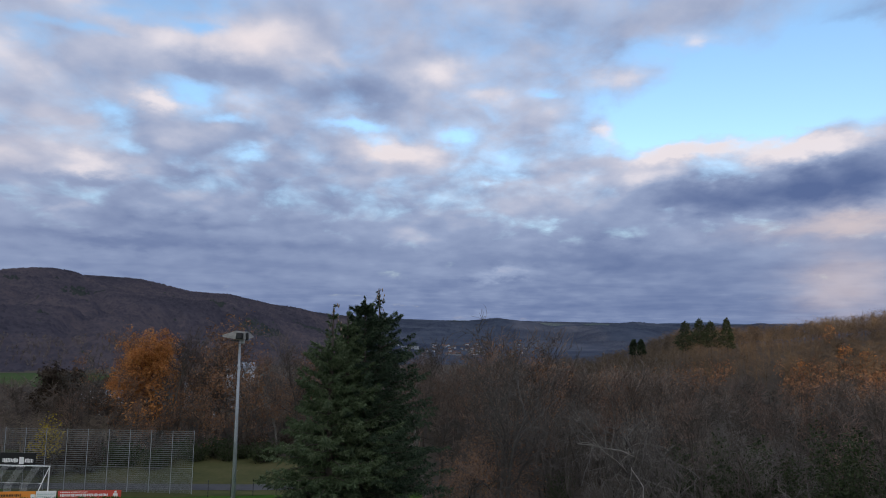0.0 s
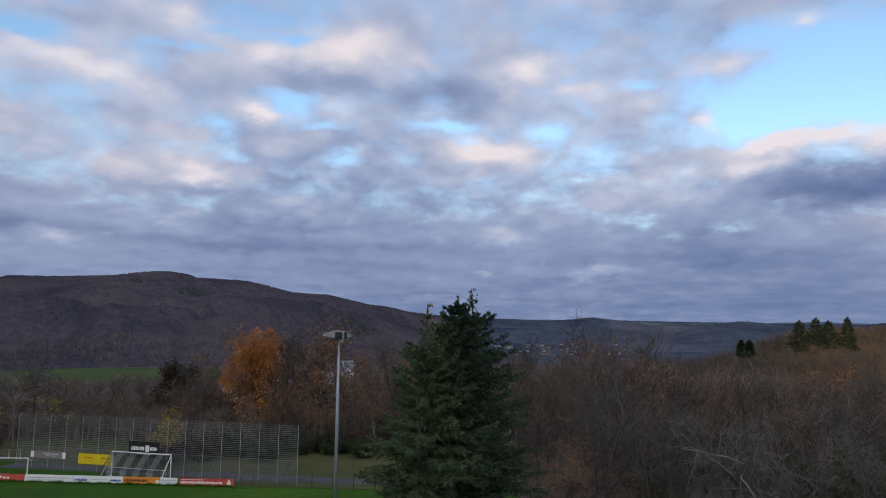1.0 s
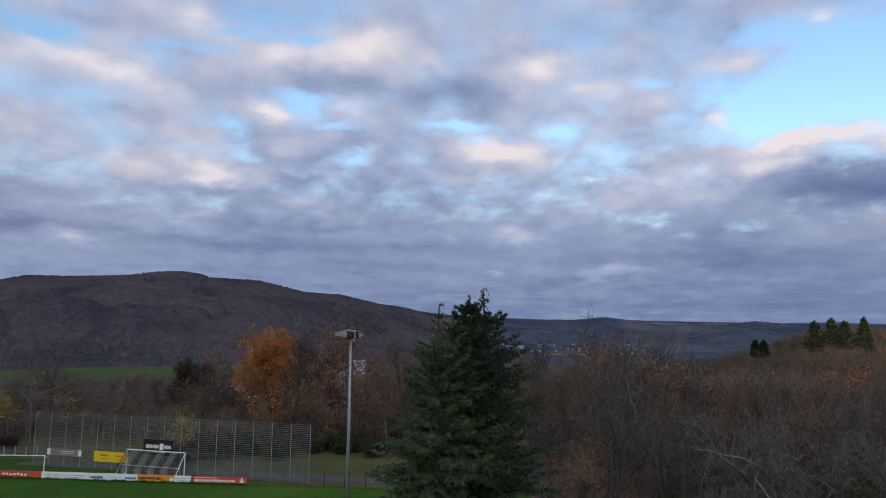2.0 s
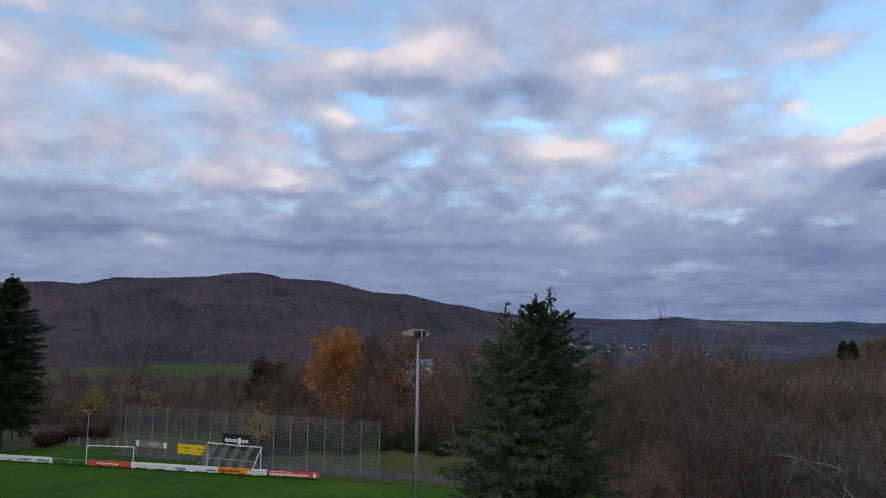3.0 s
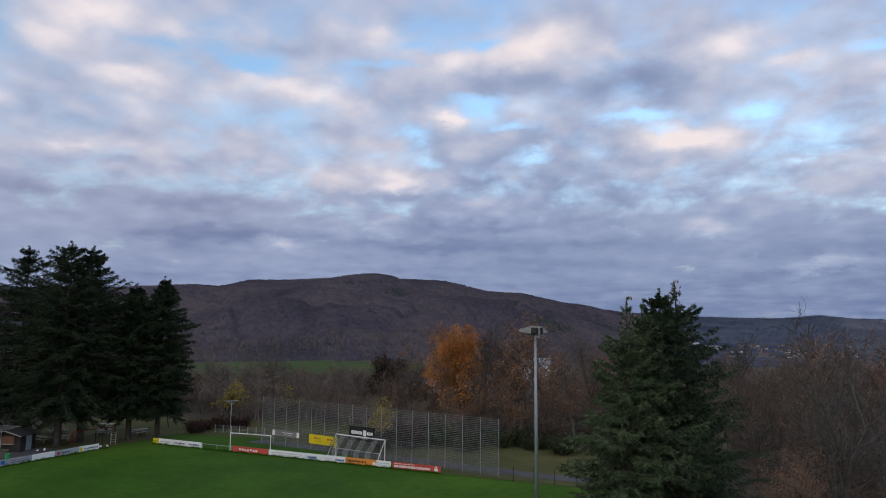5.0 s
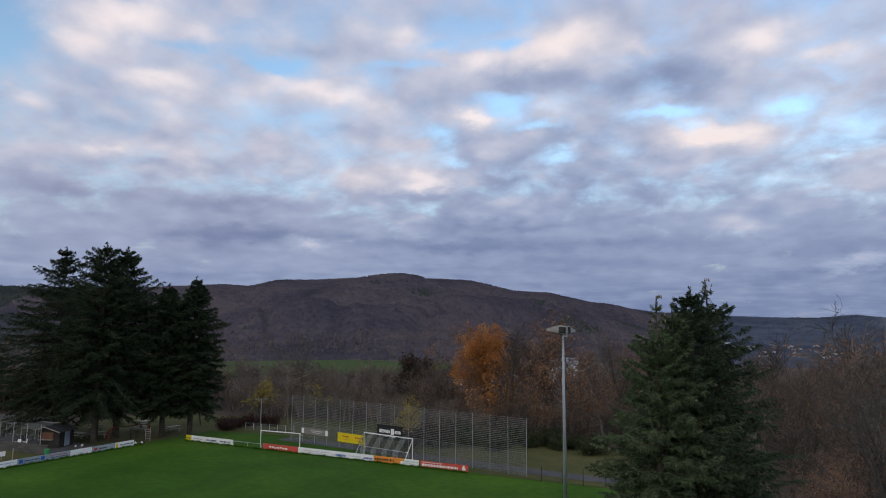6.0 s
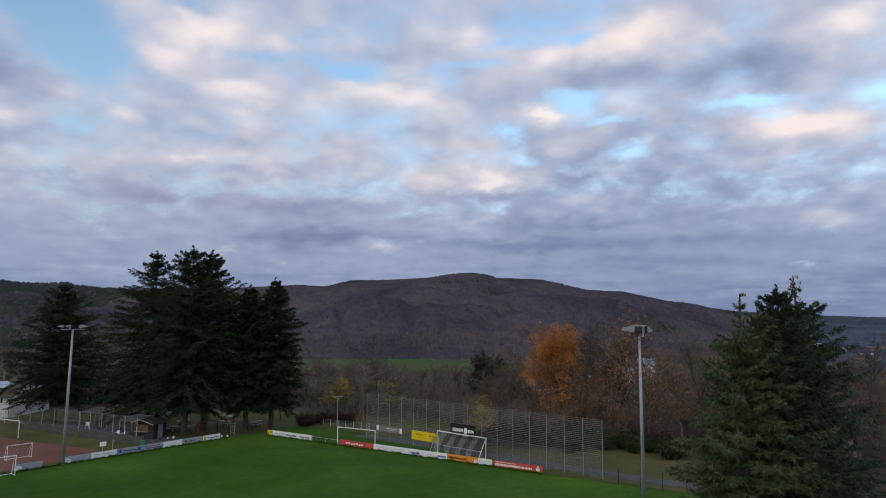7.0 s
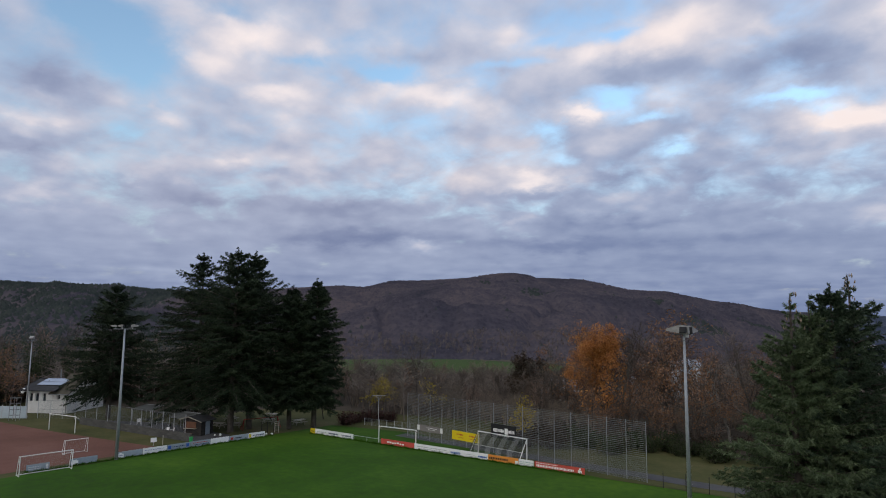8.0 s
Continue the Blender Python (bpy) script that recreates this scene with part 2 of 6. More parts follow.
# ================= materials =================
def material(name, stops, scale=4.0, rough=0.8, fine=30.0, bump=0.0, metal=0.0, island=0.0, item=0.0, spec=0.3, coord="Object", amount=1.0, through_light=0.0):
    """A surface whose colour wanders over stops by a coarse and a fine noise; island and item: how far pieces or objects differ in brightness."""
    m = bpy.data.materials.new(name)
    m.use_nodes = True
    n = Nodes(m.node_tree)
    vec = n.add("ShaderNodeTexCoord").outputs[coord]
    a, b = n.noise(vec, scale, 5.0, 0.6), n.noise(vec, fine, 4.0, 0.6)
    v = n.math("MULTIPLY_ADD", n.math("SUBTRACT", b, 0.5), 0.8 * amount, n.math("MULTIPLY_ADD", n.math("SUBTRACT", a, 0.5), 1.6 * amount, 0.5))
    if island:
        v = n.math("MULTIPLY_ADD", n.math("SUBTRACT", n.add("ShaderNodeNewGeometry").outputs["Random Per Island"], 0.5), island, v)
    if item:
        v = n.math("MULTIPLY_ADD", n.math("SUBTRACT", n.add("ShaderNodeObjectInfo").outputs["Random"], 0.5), item, v)
    col = n.ramp(v, [(i / max(1, len(stops) - 1), c) for i, c in enumerate(stops)])
    p = n.add("ShaderNodeBsdfPrincipled", {"Base Color": col, "Metallic": metal, "Specular IOR Level": spec})
    n.tree.links.new(n.math("MULTIPLY_ADD", n.math("SUBTRACT", b, 0.5), 0.25, rough, clamp=True), p.inputs["Roughness"])
    if bump:
        bn = n.add("ShaderNodeBump", {"Height": n.math("ADD", a, n.math("MULTIPLY", b, 0.5)), "Strength": 0.6, "Distance": bump})
        n.tree.links.new(bn.outputs[0], p.inputs["Normal"])
    out = p.outputs[0]
    if through_light:
        t = n.add("ShaderNodeBsdfTranslucent", {0: col})
        out = n.add("ShaderNodeMixShader", {0: through_light, 1: out, 2: t.outputs[0]}).outputs[0]
    n.add("ShaderNodeOutputMaterial", {0: out})
    return m


def plain(name, c, rough=0.5, metal=0.0, vary=0.12, **kw):
    lo, hi = tuple(v * (1 - vary) for v in c), tuple(min(1, v * (1 + vary)) for v in c)
    return material(name, [lo, c, hi], rough=rough, metal=metal, **kw)


M = {
    "turf": material("turf", [(0.0175, 0.050, 0.0044), (0.032, 0.088, 0.007), (0.062, 0.128, 0.0125)], 0.06, 0.9, 1.1, 0.03, spec=0.1, amount=1.35),
    "meadow": material("meadow", [(0.042, 0.050, 0.019), (0.080, 0.082, 0.032), (0.13, 0.108, 0.054)], 0.15, 0.95, 1.7, 0.05, spec=0.1),
    "land": material("land", [(0.045, 0.036, 0.028), (0.07, 0.057, 0.044), (0.095, 0.078, 0.06)], 0.02, 0.95, 0.3, 0.1, spec=0.1),
    "cinder": material("cinder", [(0.115, 0.055, 0.042), (0.16, 0.078, 0.060), (0.205, 0.105, 0.082)], 0.12, 0.95, 3.0, 0.01, spec=0.1),
    "asphalt": material("asphalt", [(0.045, 0.045, 0.048), (0.07, 0.07, 0.075), (0.10, 0.098, 0.095)], 0.4, 0.85, 9.0, 0.005),
    "bark": material("bark", [(0.04, 0.033, 0.027), (0.08, 0.067, 0.056), (0.135, 0.118, 0.10)], 2.0, 0.9, 14.0, 0.02),
    "bark_pale": material("bark_pale", [(0.09, 0.082, 0.073), (0.17, 0.156, 0.14), (0.27, 0.25, 0.225)], 2.0, 0.9, 14.0, 0.02),
    # twig is lightened for the lit treetops
    "twig": material("twig", [(0.058, 0.046, 0.038), (0.135, 0.106, 0.086), (0.23, 0.183, 0.148)], 0.11, 0.9, 0.6, island=0.3, item=0.7, amount=1.5),
    "bark_grey": material("bark_grey", [(0.05, 0.046, 0.041), (0.095, 0.087, 0.078), (0.15, 0.138, 0.124)], 2.0, 0.9, 14.0, 0.02),
    # darker copy of twig, with the shade under the trees painted in
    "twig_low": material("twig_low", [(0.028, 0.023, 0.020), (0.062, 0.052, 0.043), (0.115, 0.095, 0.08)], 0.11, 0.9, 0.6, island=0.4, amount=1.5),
    "twig_valley": material("twig_valley", [(0.072, 0.059, 0.050), (0.138, 0.113, 0.097), (0.215, 0.178, 0.152)], 0.08, 0.9, 0.5, island=0.4, amount=1.4),
    "twig_red": material("twig_red", [(0.085, 0.056, 0.043), (0.18, 0.116, 0.087), (0.28, 0.185, 0.138)], 0.11, 0.9, 0.6, island=0.3, item=0.7, amount=1.5),
    "twig_ridge": material("twig_ridge", [(0.050, 0.039, 0.029), (0.105, 0.081, 0.055), (0.175, 0.125, 0.076)], 0.03, 0.9, 0.2, island=0.5, amount=1.5),
    "twig_grey": material("twig_grey", [(0.048, 0.043, 0.038), (0.108, 0.097, 0.085), (0.19, 0.172, 0.153)], 0.2, 0.9, 0.8, island=0.4, item=0.5, amount=1.2),
    "leaf_orange": material("leaf_orange", [(0.27, 0.108, 0.034), (0.52, 0.215, 0.064), (0.66, 0.33, 0.105)], 0.5, 0.7, 3.0, island=0.8, through_light=0.3),
    "leaf_brown": material("leaf_brown", [(0.13, 0.066, 0.036), (0.24, 0.125, 0.066), (0.34, 0.19, 0.105)], 0.5, 0.8, 3.0, island=0.8, through_light=0.2),
    "leaf_yellow": material("leaf_yellow", [(0.22, 0.16, 0.025), (0.36, 0.27, 0.045), (0.46, 0.36, 0.07)], 0.5, 0.7, 3.0, island=0.6, through_light=0.3),
    "leaf_dark": material("leaf_dark", [(0.03, 0.022, 0.016), (0.05, 0.035, 0.024), (0.075, 0.05, 0.032)], 0.5, 0.8, 3.0, island=0.7, through_light=0.15),
    "leaf_green": material("leaf_green", [(0.02, 0.03, 0.012), (0.035, 0.05, 0.018), (0.06, 0.075, 0.03)], 0.5, 0.8, 3.0, island=0.7, through_light=0.2),
    "bush_red": material("bush_red", [(0.035, 0.016, 0.014), (0.06, 0.025, 0.021), (0.09, 0.042, 0.032)], 0.5, 0.8, 3.0, island=0.7, through_light=0.2),
    "needle": material("needle", [(0.030, 0.050, 0.022), (0.070, 0.103, 0.048), (0.170, 0.210, 0.115)], 0.3, 0.75, 2.0, island=0.45, spec=0.25),
    "needle_blue": material("needle_blue", [(0.015, 0.029, 0.016), (0.036, 0.060, 0.032), (0.092, 0.122, 0.070)], 0.3, 0.75, 2.0, island=0.45, spec=0.25),
    "needle_dark": material("needle_dark", [(0.010, 0.019, 0.010), (0.024, 0.039, 0.020), (0.058, 0.077, 0.040)], 0.3, 0.8, 2.0, island=0.5, spec=0.2),
    "cone": material("cone", [(0.16, 0.115, 0.08), (0.26, 0.195, 0.14), (0.36, 0.28, 0.21)], 3.0, 0.8, 20.0, island=0.5),
    # far_wood is lightened and blued to hold the haze of distance
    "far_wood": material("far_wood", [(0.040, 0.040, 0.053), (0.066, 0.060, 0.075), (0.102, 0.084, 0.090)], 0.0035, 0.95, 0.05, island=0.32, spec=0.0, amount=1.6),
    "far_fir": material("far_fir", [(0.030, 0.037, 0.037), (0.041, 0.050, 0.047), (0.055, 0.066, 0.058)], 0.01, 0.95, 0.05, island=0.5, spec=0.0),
    # the blue in this wood is distance haze put into the colour
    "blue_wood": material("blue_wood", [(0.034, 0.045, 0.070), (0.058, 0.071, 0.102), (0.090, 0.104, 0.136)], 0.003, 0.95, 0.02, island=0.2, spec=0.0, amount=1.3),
    # field green drawn towards the same painted haze
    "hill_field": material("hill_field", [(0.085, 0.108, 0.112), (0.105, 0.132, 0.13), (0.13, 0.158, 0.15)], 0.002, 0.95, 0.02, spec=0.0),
    "far_field": material("far_field", [(0.050, 0.074, 0.034), (0.066, 0.098, 0.042), (0.082, 0.115, 0.05)], 0.01, 0.95, 0.2, spec=0.0),
    # haze of the last hills, painted in as blue
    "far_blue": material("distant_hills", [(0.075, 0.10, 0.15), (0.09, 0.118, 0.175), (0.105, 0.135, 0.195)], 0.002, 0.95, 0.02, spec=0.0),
    "zinc": material("zinc", [(0.36, 0.38, 0.40), (0.46, 0.48, 0.50), (0.55, 0.57, 0.6)], 1.5, 0.5, 12.0, metal=0.3),
    "zinc_dark": material("zinc_dark", [(0.16, 0.17, 0.18), (0.23, 0.24, 0.25), (0.3, 0.31, 0.32)], 1.5, 0.55, 12.0, metal=0.3),
    "mast_grey": material("mast_grey", [(0.25, 0.27, 0.295), (0.33, 0.355, 0.385), (0.42, 0.44, 0.47)], 1.2, 0.5, 9.0, metal=0.2),
    "lamp_grey": material("lamp_grey", [(0.2, 0.2, 0.19), (0.3, 0.295, 0.28), (0.4, 0.39, 0.37)], 2.0, 0.55, 9.0),
    "white": material("white_paint", [(0.66, 0.66, 0.64), (0.8, 0.8, 0.78), (0.84, 0.84, 0.83)], 1.3, 0.5, 10.0),
    "white_board": material("white_board", [(0.74, 0.75, 0.75), (0.83, 0.84, 0.84), (0.87, 0.87, 0.87)], 0.8, 0.5, 8.0, item=0.2),
    "grey_board": material("grey_board", [(0.24, 0.29, 0.34), (0.31, 0.37, 0.42), (0.39, 0.45, 0.50)], 0.8, 0.6, 8.0, item=0.4),
    "red_board": plain("red_board", (0.58, 0.085, 0.065), 0.5, scale=0.8),
    "orange_board": plain("orange_board", (0.78, 0.28, 0.05), 0.5, scale=0.8),
    "banner_grey": plain("banner_grey", (0.23, 0.21, 0.205), 0.6, scale=0.8),
    "yellow_board": plain("yellow_board", (0.75, 0.58, 0.02), 0.5, scale=0.8),
    "black_board": plain("black_board", (0.018, 0.018, 0.02), 0.5, scale=0.8),
    "blue_ink": plain("blue_ink", (0.03, 0.11, 0.42), 0.5),
    "teal_ink": plain("teal_ink", (0.25, 0.42, 0.42), 0.5),
    "navy": plain("navy_ink", (0.03, 0.05, 0.13), 0.5),
    "white_ink": plain("white_ink", (0.85, 0.85, 0.84), 0.5, vary=0.03),
    "grey_ink": plain("grey_ink", (0.35, 0.36, 0.37), 0.5),
    "black_ink": plain("black_ink", (0.02, 0.02, 0.022), 0.5),
    "red_ink": plain("red_ink", (0.5, 0.05, 0.04), 0.5),
    "net": plain("net_cord", (0.3, 0.31, 0.31), 0.8),
    "net_dark": plain("net_cord_dark", (0.06, 0.07, 0.065), 0.8),
    "render_wall": material("render_wall", [(0.56, 0.55, 0.53), (0.70, 0.69, 0.67), (0.77, 0.76, 0.74)], 0.6, 0.85, 6.0, 0.004),
    "tile_roof": material("tile_roof", [(0.045, 0.04, 0.032), (0.075, 0.068, 0.05), (0.10, 0.095, 0.065)], 0.8, 0.9, 6.0, 0.02, item=0.4),
    "slate": material("slate", [(0.022, 0.023, 0.026), (0.037, 0.038, 0.042), (0.055, 0.055, 0.06)], 0.8, 0.8, 6.0, 0.01, item=0.4),
    "solar": plain("solar_panel", (0.30, 0.36, 0.46), 0.12, 0.0, spec=0.9),
    "glass": plain("window_glass", (0.02, 0.025, 0.03), 0.08, 0.0, spec=0.8),
    "wood_dark": material("wood_dark", [(0.018, 0.016, 0.015), (0.032, 0.028, 0.026), (0.05, 0.045, 0.04)], 1.0, 0.75, 9.0, 0.004, item=0.3),
    "wood_brown": material("wood_brown", [(0.10, 0.045, 0.028), (0.16, 0.075, 0.045), (0.21, 0.11, 0.07)], 1.0, 0.75, 9.0, 0.004, item=0.3),
    "wood_pale": material("wood_pale", [(0.26, 0.24, 0.2), (0.36, 0.33, 0.28), (0.45, 0.42, 0.36)], 1.0, 0.8, 9.0, 0.004, item=0.4),
    "block_wall": material("block_wall", [(0.055, 0.054, 0.052), (0.085, 0.083, 0.079), (0.12, 0.117, 0.11)], 0.7, 0.9, 6.0, 0.01, item=0.5),
    "tarp": material("tarp", [(0.12, 0.13, 0.125), (0.18, 0.19, 0.185), (0.24, 0.25, 0.245)], 0.8, 0.8, 6.0, 0.02),
    "green_plastic": plain("green_plastic", (0.03, 0.33, 0.10), 0.5),
    "red_steel": plain("red_steel", (0.33, 0.04, 0.03), 0.5),
    "blue_hoarding": material("pale_blue_wall", [(0.35, 0.42, 0.46), (0.45, 0.53, 0.57), (0.52, 0.6, 0.63)], 0.6, 0.8, 6.0),
    "house_wall": material("house_wall", [(0.16, 0.18, 0.21), (0.30, 0.33, 0.37), (0.55, 0.58, 0.63)], 0.1, 0.9, 1.0, item=0.8),
    "house_roof": material("house_roof", [(0.08, 0.05, 0.045), (0.13, 0.08, 0.065), (0.2, 0.11, 0.085)], 0.1, 0.9, 1.0, item=0.8),
}


# ================= mesh helpers =================
def link_mesh(name, verts, faces, mat, parent=None, label="", smooth=False):
    me = bpy.data.meshes.new(name)
    me.from_pydata(verts.tolist() if hasattr(verts, "tolist") else verts, [], faces.tolist() if hasattr(faces, "tolist") else faces)
    for x in (mat if isinstance(mat, (list, tuple)) else [mat]):
        me.materials.append(M[x])
    if smooth:
        me.polygons.foreach_set("use_smooth", [True] * len(me.polygons))
    me.update()
    ob = new(name, me)
    if parent is not None:
        ob.parent = parent
    return tagged(ob, label)


def part(name, bm, mat, parent=None, label="", smooth=False):
    me = bpy.data.meshes.new(name)
    bm.normal_update()
    bm.to_mesh(me)
    bm.free()
    me.materials.append(M[mat])
    if smooth:
        me.polygons.foreach_set("use_smooth", [True] * len(me.polygons))
    ob = new(name, me)
    if parent is not None:
        ob.parent = parent
    return tagged(ob, label)


def box(bm, size, at=(0, 0, 0), rot=None, bevel=0.0):
    """A box of that size centred at a place, its edges broken by bevel."""
    m = Matrix.Translation(at) @ (rot or Matrix.Identity(4)) @ Matrix.Diagonal((*size, 1))
    vs = bmesh.ops.create_cube(bm, size=1.0, matrix=m)["verts"]
    if bevel:
        es = list({e for v in vs for e in v.link_edges})
        bmesh.ops.bevel(bm, geom=es, offset=bevel, segments=1, affect="EDGES")
    return bm


def rod(bm, a, b, r0, r1=None, sides=8, caps=True):
    a, b = Vector(a), Vector(b)
    r1 = r0 if r1 is None else r1
    d = b - a
    m = Matrix.Translation((a + b) / 2) @ d.to_track_quat("Z", "Y").to_matrix().to_4x4()
    bmesh.ops.create_cone(bm, cap_ends=caps, segments=sides, radius1=r0, radius2=r1, depth=d.length, matrix=m)
    return bm


def B():
    return bmesh.new()


def thing(name, at, turn, label, category, group="", kind=""):
    """An Empty at a thing's base, turned about the upright by that many degrees."""
    ob = new(name)
    ob.empty_display_size = 0.3
    ob.matrix_world = pose(*at, 0, 0, turn)
    return tagged(ob, label, category, group, kind)


def tubes(p0, p1, r0, r1, sides):
    """Open tapered tubes between rows of points: vertices and quads."""
    d = p1 - p0
    d = d / np.maximum(np.linalg.norm(d, axis=1, keepdims=True), 1e-6)
    ref = np.where(np.abs(d[:, 2:3]) > 0.9, np.array([[1.0, 0, 0]]), np.array([[0, 0, 1.0]]))
    u = np.cross(d, ref)
    u /= np.maximum(np.linalg.norm(u, axis=1, keepdims=True), 1e-6)
    v = np.cross(d, u)
    k = np.arange(sides) * 2 * np.pi / sides
    ring = u[:, None, :] * np.cos(k)[None, :, None] + v[:, None, :] * np.sin(k)[None, :, None]
    a = p0[:, None, :] + ring * r0[:, None, None]
    b = p1[:, None, :] + ring * r1[:, None, None]
    vs = np.concatenate([a, b], axis=1).reshape(-1, 3)
    base = (np.arange(len(p0)) * 2 * sides)[:, None]
    i = np.arange(sides)[None, :]
    j = (i + 1) % sides
    f = np.stack([base + i, base + j, base + sides + j, base + sides + i], axis=2).reshape(-1, 4)
    return vs, f


def leaf_quads(c, size, rng):
    """Small four-cornered leaves of random turn at the places c."""
    n = len(c)
    u = rng.normal(size=(n, 3))
    u /= np.linalg.norm(u, axis=1, keepdims=True)
    w = rng.normal(size=(n, 3))
    v = np.cross(u, w)
    v /= np.linalg.norm(v, axis=1, keepdims=True)
    s = (size * rng.uniform(0.6, 1.3, n))[:, None]
    vs = np.stack([c - u * s, c + v * s * 0.55, c + u * s, c - v * s * 0.55], axis=1).reshape(-1, 3)
    return vs, (np.arange(n) * 4)[:, None] + np.arange(4)[None, :]


def smooth(t, a, b):
    s = np.clip((t - a) / (b - a), 0, 1)
    return s * s * (3 - 2 * s)


def waves(x, y, seed, octaves=5, base=0.004, gain=0.55):
    """Cheap rolling relief from sums of turned sines, about -1 to 1."""
    rng = np.random.default_rng(seed)
    z, amp, f = 0.0, 1.0, base
    for _ in range(octaves):
        for _ in range(3):
            a, ph = rng.uniform(0, 2 * np.pi, 2)
            z = z + amp * np.sin((x * np.cos(a) + y * np.sin(a)) * f * 2 * np.pi + ph) / 3
        amp, f = amp * gain, f * 1.9
    return z

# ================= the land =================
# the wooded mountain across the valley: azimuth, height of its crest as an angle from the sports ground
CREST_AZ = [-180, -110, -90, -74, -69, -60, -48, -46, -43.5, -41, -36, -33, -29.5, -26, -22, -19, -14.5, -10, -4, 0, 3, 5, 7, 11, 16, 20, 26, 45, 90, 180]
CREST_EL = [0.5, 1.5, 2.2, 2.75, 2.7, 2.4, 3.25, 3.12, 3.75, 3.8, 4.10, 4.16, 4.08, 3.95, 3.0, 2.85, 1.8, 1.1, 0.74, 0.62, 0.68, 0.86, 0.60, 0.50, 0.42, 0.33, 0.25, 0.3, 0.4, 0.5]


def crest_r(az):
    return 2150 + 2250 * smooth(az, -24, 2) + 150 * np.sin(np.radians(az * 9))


def ground_z(x, y):
    r = np.hypot(x, y)
    az = np.degrees(np.arctan2(x, y))
    out = np.maximum(np.maximum(y - 88 - 0.12 * x, -150 - x), 0)          # past the sports ground's edge
    floor = -26 * smooth(out, 0, 260) - 20 * smooth(r, 700, 1500) * smooth(az, -30, -8)
    floor = np.where(y < 0, -4 * smooth(out, 0, 260), floor)
    # dip and ridge on the right
    w = smooth(az, 12, 23) * smooth(-az, -75, -50)
    floor = floor * (1 - smooth(az, -2, 10) * 0.8 * (1 - smooth(r, 420, 800)))
    floor = floor - 5 * smooth(az, -4, 8) * smooth(r, 45, 90) * (1 - smooth(r, 420, 800))
    ridge = 17 * smooth(r, 170, 330) * w * (1 + 0.48 * smooth(az, 25, 40))
    z = floor + ridge * (1 - 0.8 * smooth(r, 450, 900))
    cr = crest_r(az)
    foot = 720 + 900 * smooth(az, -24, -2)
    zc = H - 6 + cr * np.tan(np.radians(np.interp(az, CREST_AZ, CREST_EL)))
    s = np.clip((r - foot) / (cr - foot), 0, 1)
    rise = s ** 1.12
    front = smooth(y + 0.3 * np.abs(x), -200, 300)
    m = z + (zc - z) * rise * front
    spur = waves(x, y, 3, 3, 0.0014, 0.45) * 62 * np.clip(4 * s * (1 - s), 0, 1) ** 1.6 * np.maximum(smooth(-az, 0, 14), 0.75 * smooth(az, -6, 2))
    # gullies that run down the slope, bent a little on their way
    bend = az + 1.5 * np.sin(r / 310 + 0.2 * az) + 0.7 * np.sin(r / 130)
    gully = 1 - np.abs(np.sin(bend * 0.52)) + 0.5 * (1 - np.abs(np.sin(bend * 1.27 + 1.1))) - 0.55
    u = np.clip(s / 0.7, 0, 1)
    spur = spur - 40 * np.maximum(gully, 0) * (4 * u * (1 - u)) ** 1.3 * smooth(-az, 0, 14) * 0.5
    back = np.clip((r - cr) / 900, 0, 1)
    return m + spur * front - 90 * back ** 1.5 * front


def build_land():
    az = np.radians(np.concatenate([np.arange(-180, -84, 4.0), np.arange(-84, 46, 0.4), np.arange(46, 180, 4.0)]))
    rad = np.concatenate([[0.01], np.geomspace(6, 690, 95), np.arange(700, 2500, 16), np.geomspace(2520, 4900, 70)])
    A, R = np.meshgrid(az, rad)
    x, y = R * np.sin(A), R * np.cos(A)
    z = ground_z(x, y) - 0.06
    na, nr = len(az), len(rad)
    v = np.stack([x, y, z], axis=2).reshape(-1, 3)
    i = np.arange(nr - 1)[:, None] * na
    j = np.arange(na)[None, :]
    k = (j + 1) % na
    f = np.stack([i + j, i + k, i + na + k, i + na + j], axis=2).reshape(-1, 4)[:, ::-1]
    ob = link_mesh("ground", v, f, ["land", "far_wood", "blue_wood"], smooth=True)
    # beyond 700 m the ground takes the wood colours with haze painted in
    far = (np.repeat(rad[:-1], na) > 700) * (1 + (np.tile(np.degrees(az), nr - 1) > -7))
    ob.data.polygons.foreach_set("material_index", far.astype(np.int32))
    return tagged(ob, "brown autumn ground falling to a wooded valley and hills", "ground", kind="structure")


build_land()


def sheet(name, outline, z, mat, label, category):
    """A sheet of ground cover over an outline, laid on the land."""
    bm = B()
    bm.faces.new([bm.verts.new((x, y, z)) for x, y in outline])
    ob = part(name, bm, mat)
    return tagged(ob, label, category, kind="structure")


sheet("pitch", [(-75.4, -30), (-2, -30), (-2, 64.9), (-29, 62.6), (-40, 64.3), (-61, 69.6), (-75.4, 66.0)], 0.0, "turf", "mown green football turf", "pitch")
sheet("meadow", [(-98, 53.5), (-75.6, 53.5), (-75.4, 59.2), (-29, 62.8), (-8, 64.6), (-8, 81), (-60, 86), (-98, 74)], -0.02, "meadow", "rough grass behind the pitch", "grass")
sheet("cinder_pitch", [(-170, -20), (-76.6, -20), (-77.8, 40.5), (-100, 36.0), (-135, 31), (-170, 29)], -0.01, "cinder", "red cinder sports court", "court")
sheet("verge", [(-170, 29), (-135, 31), (-100, 36.0), (-77.8, 40.5), (-76.6, -20), (-75.4, -20), (-75.6, 53.5), (-85, 56), (-135, 52), (-170, 40)], -0.015, "meadow", "grass verge round the cinder court", "grass")
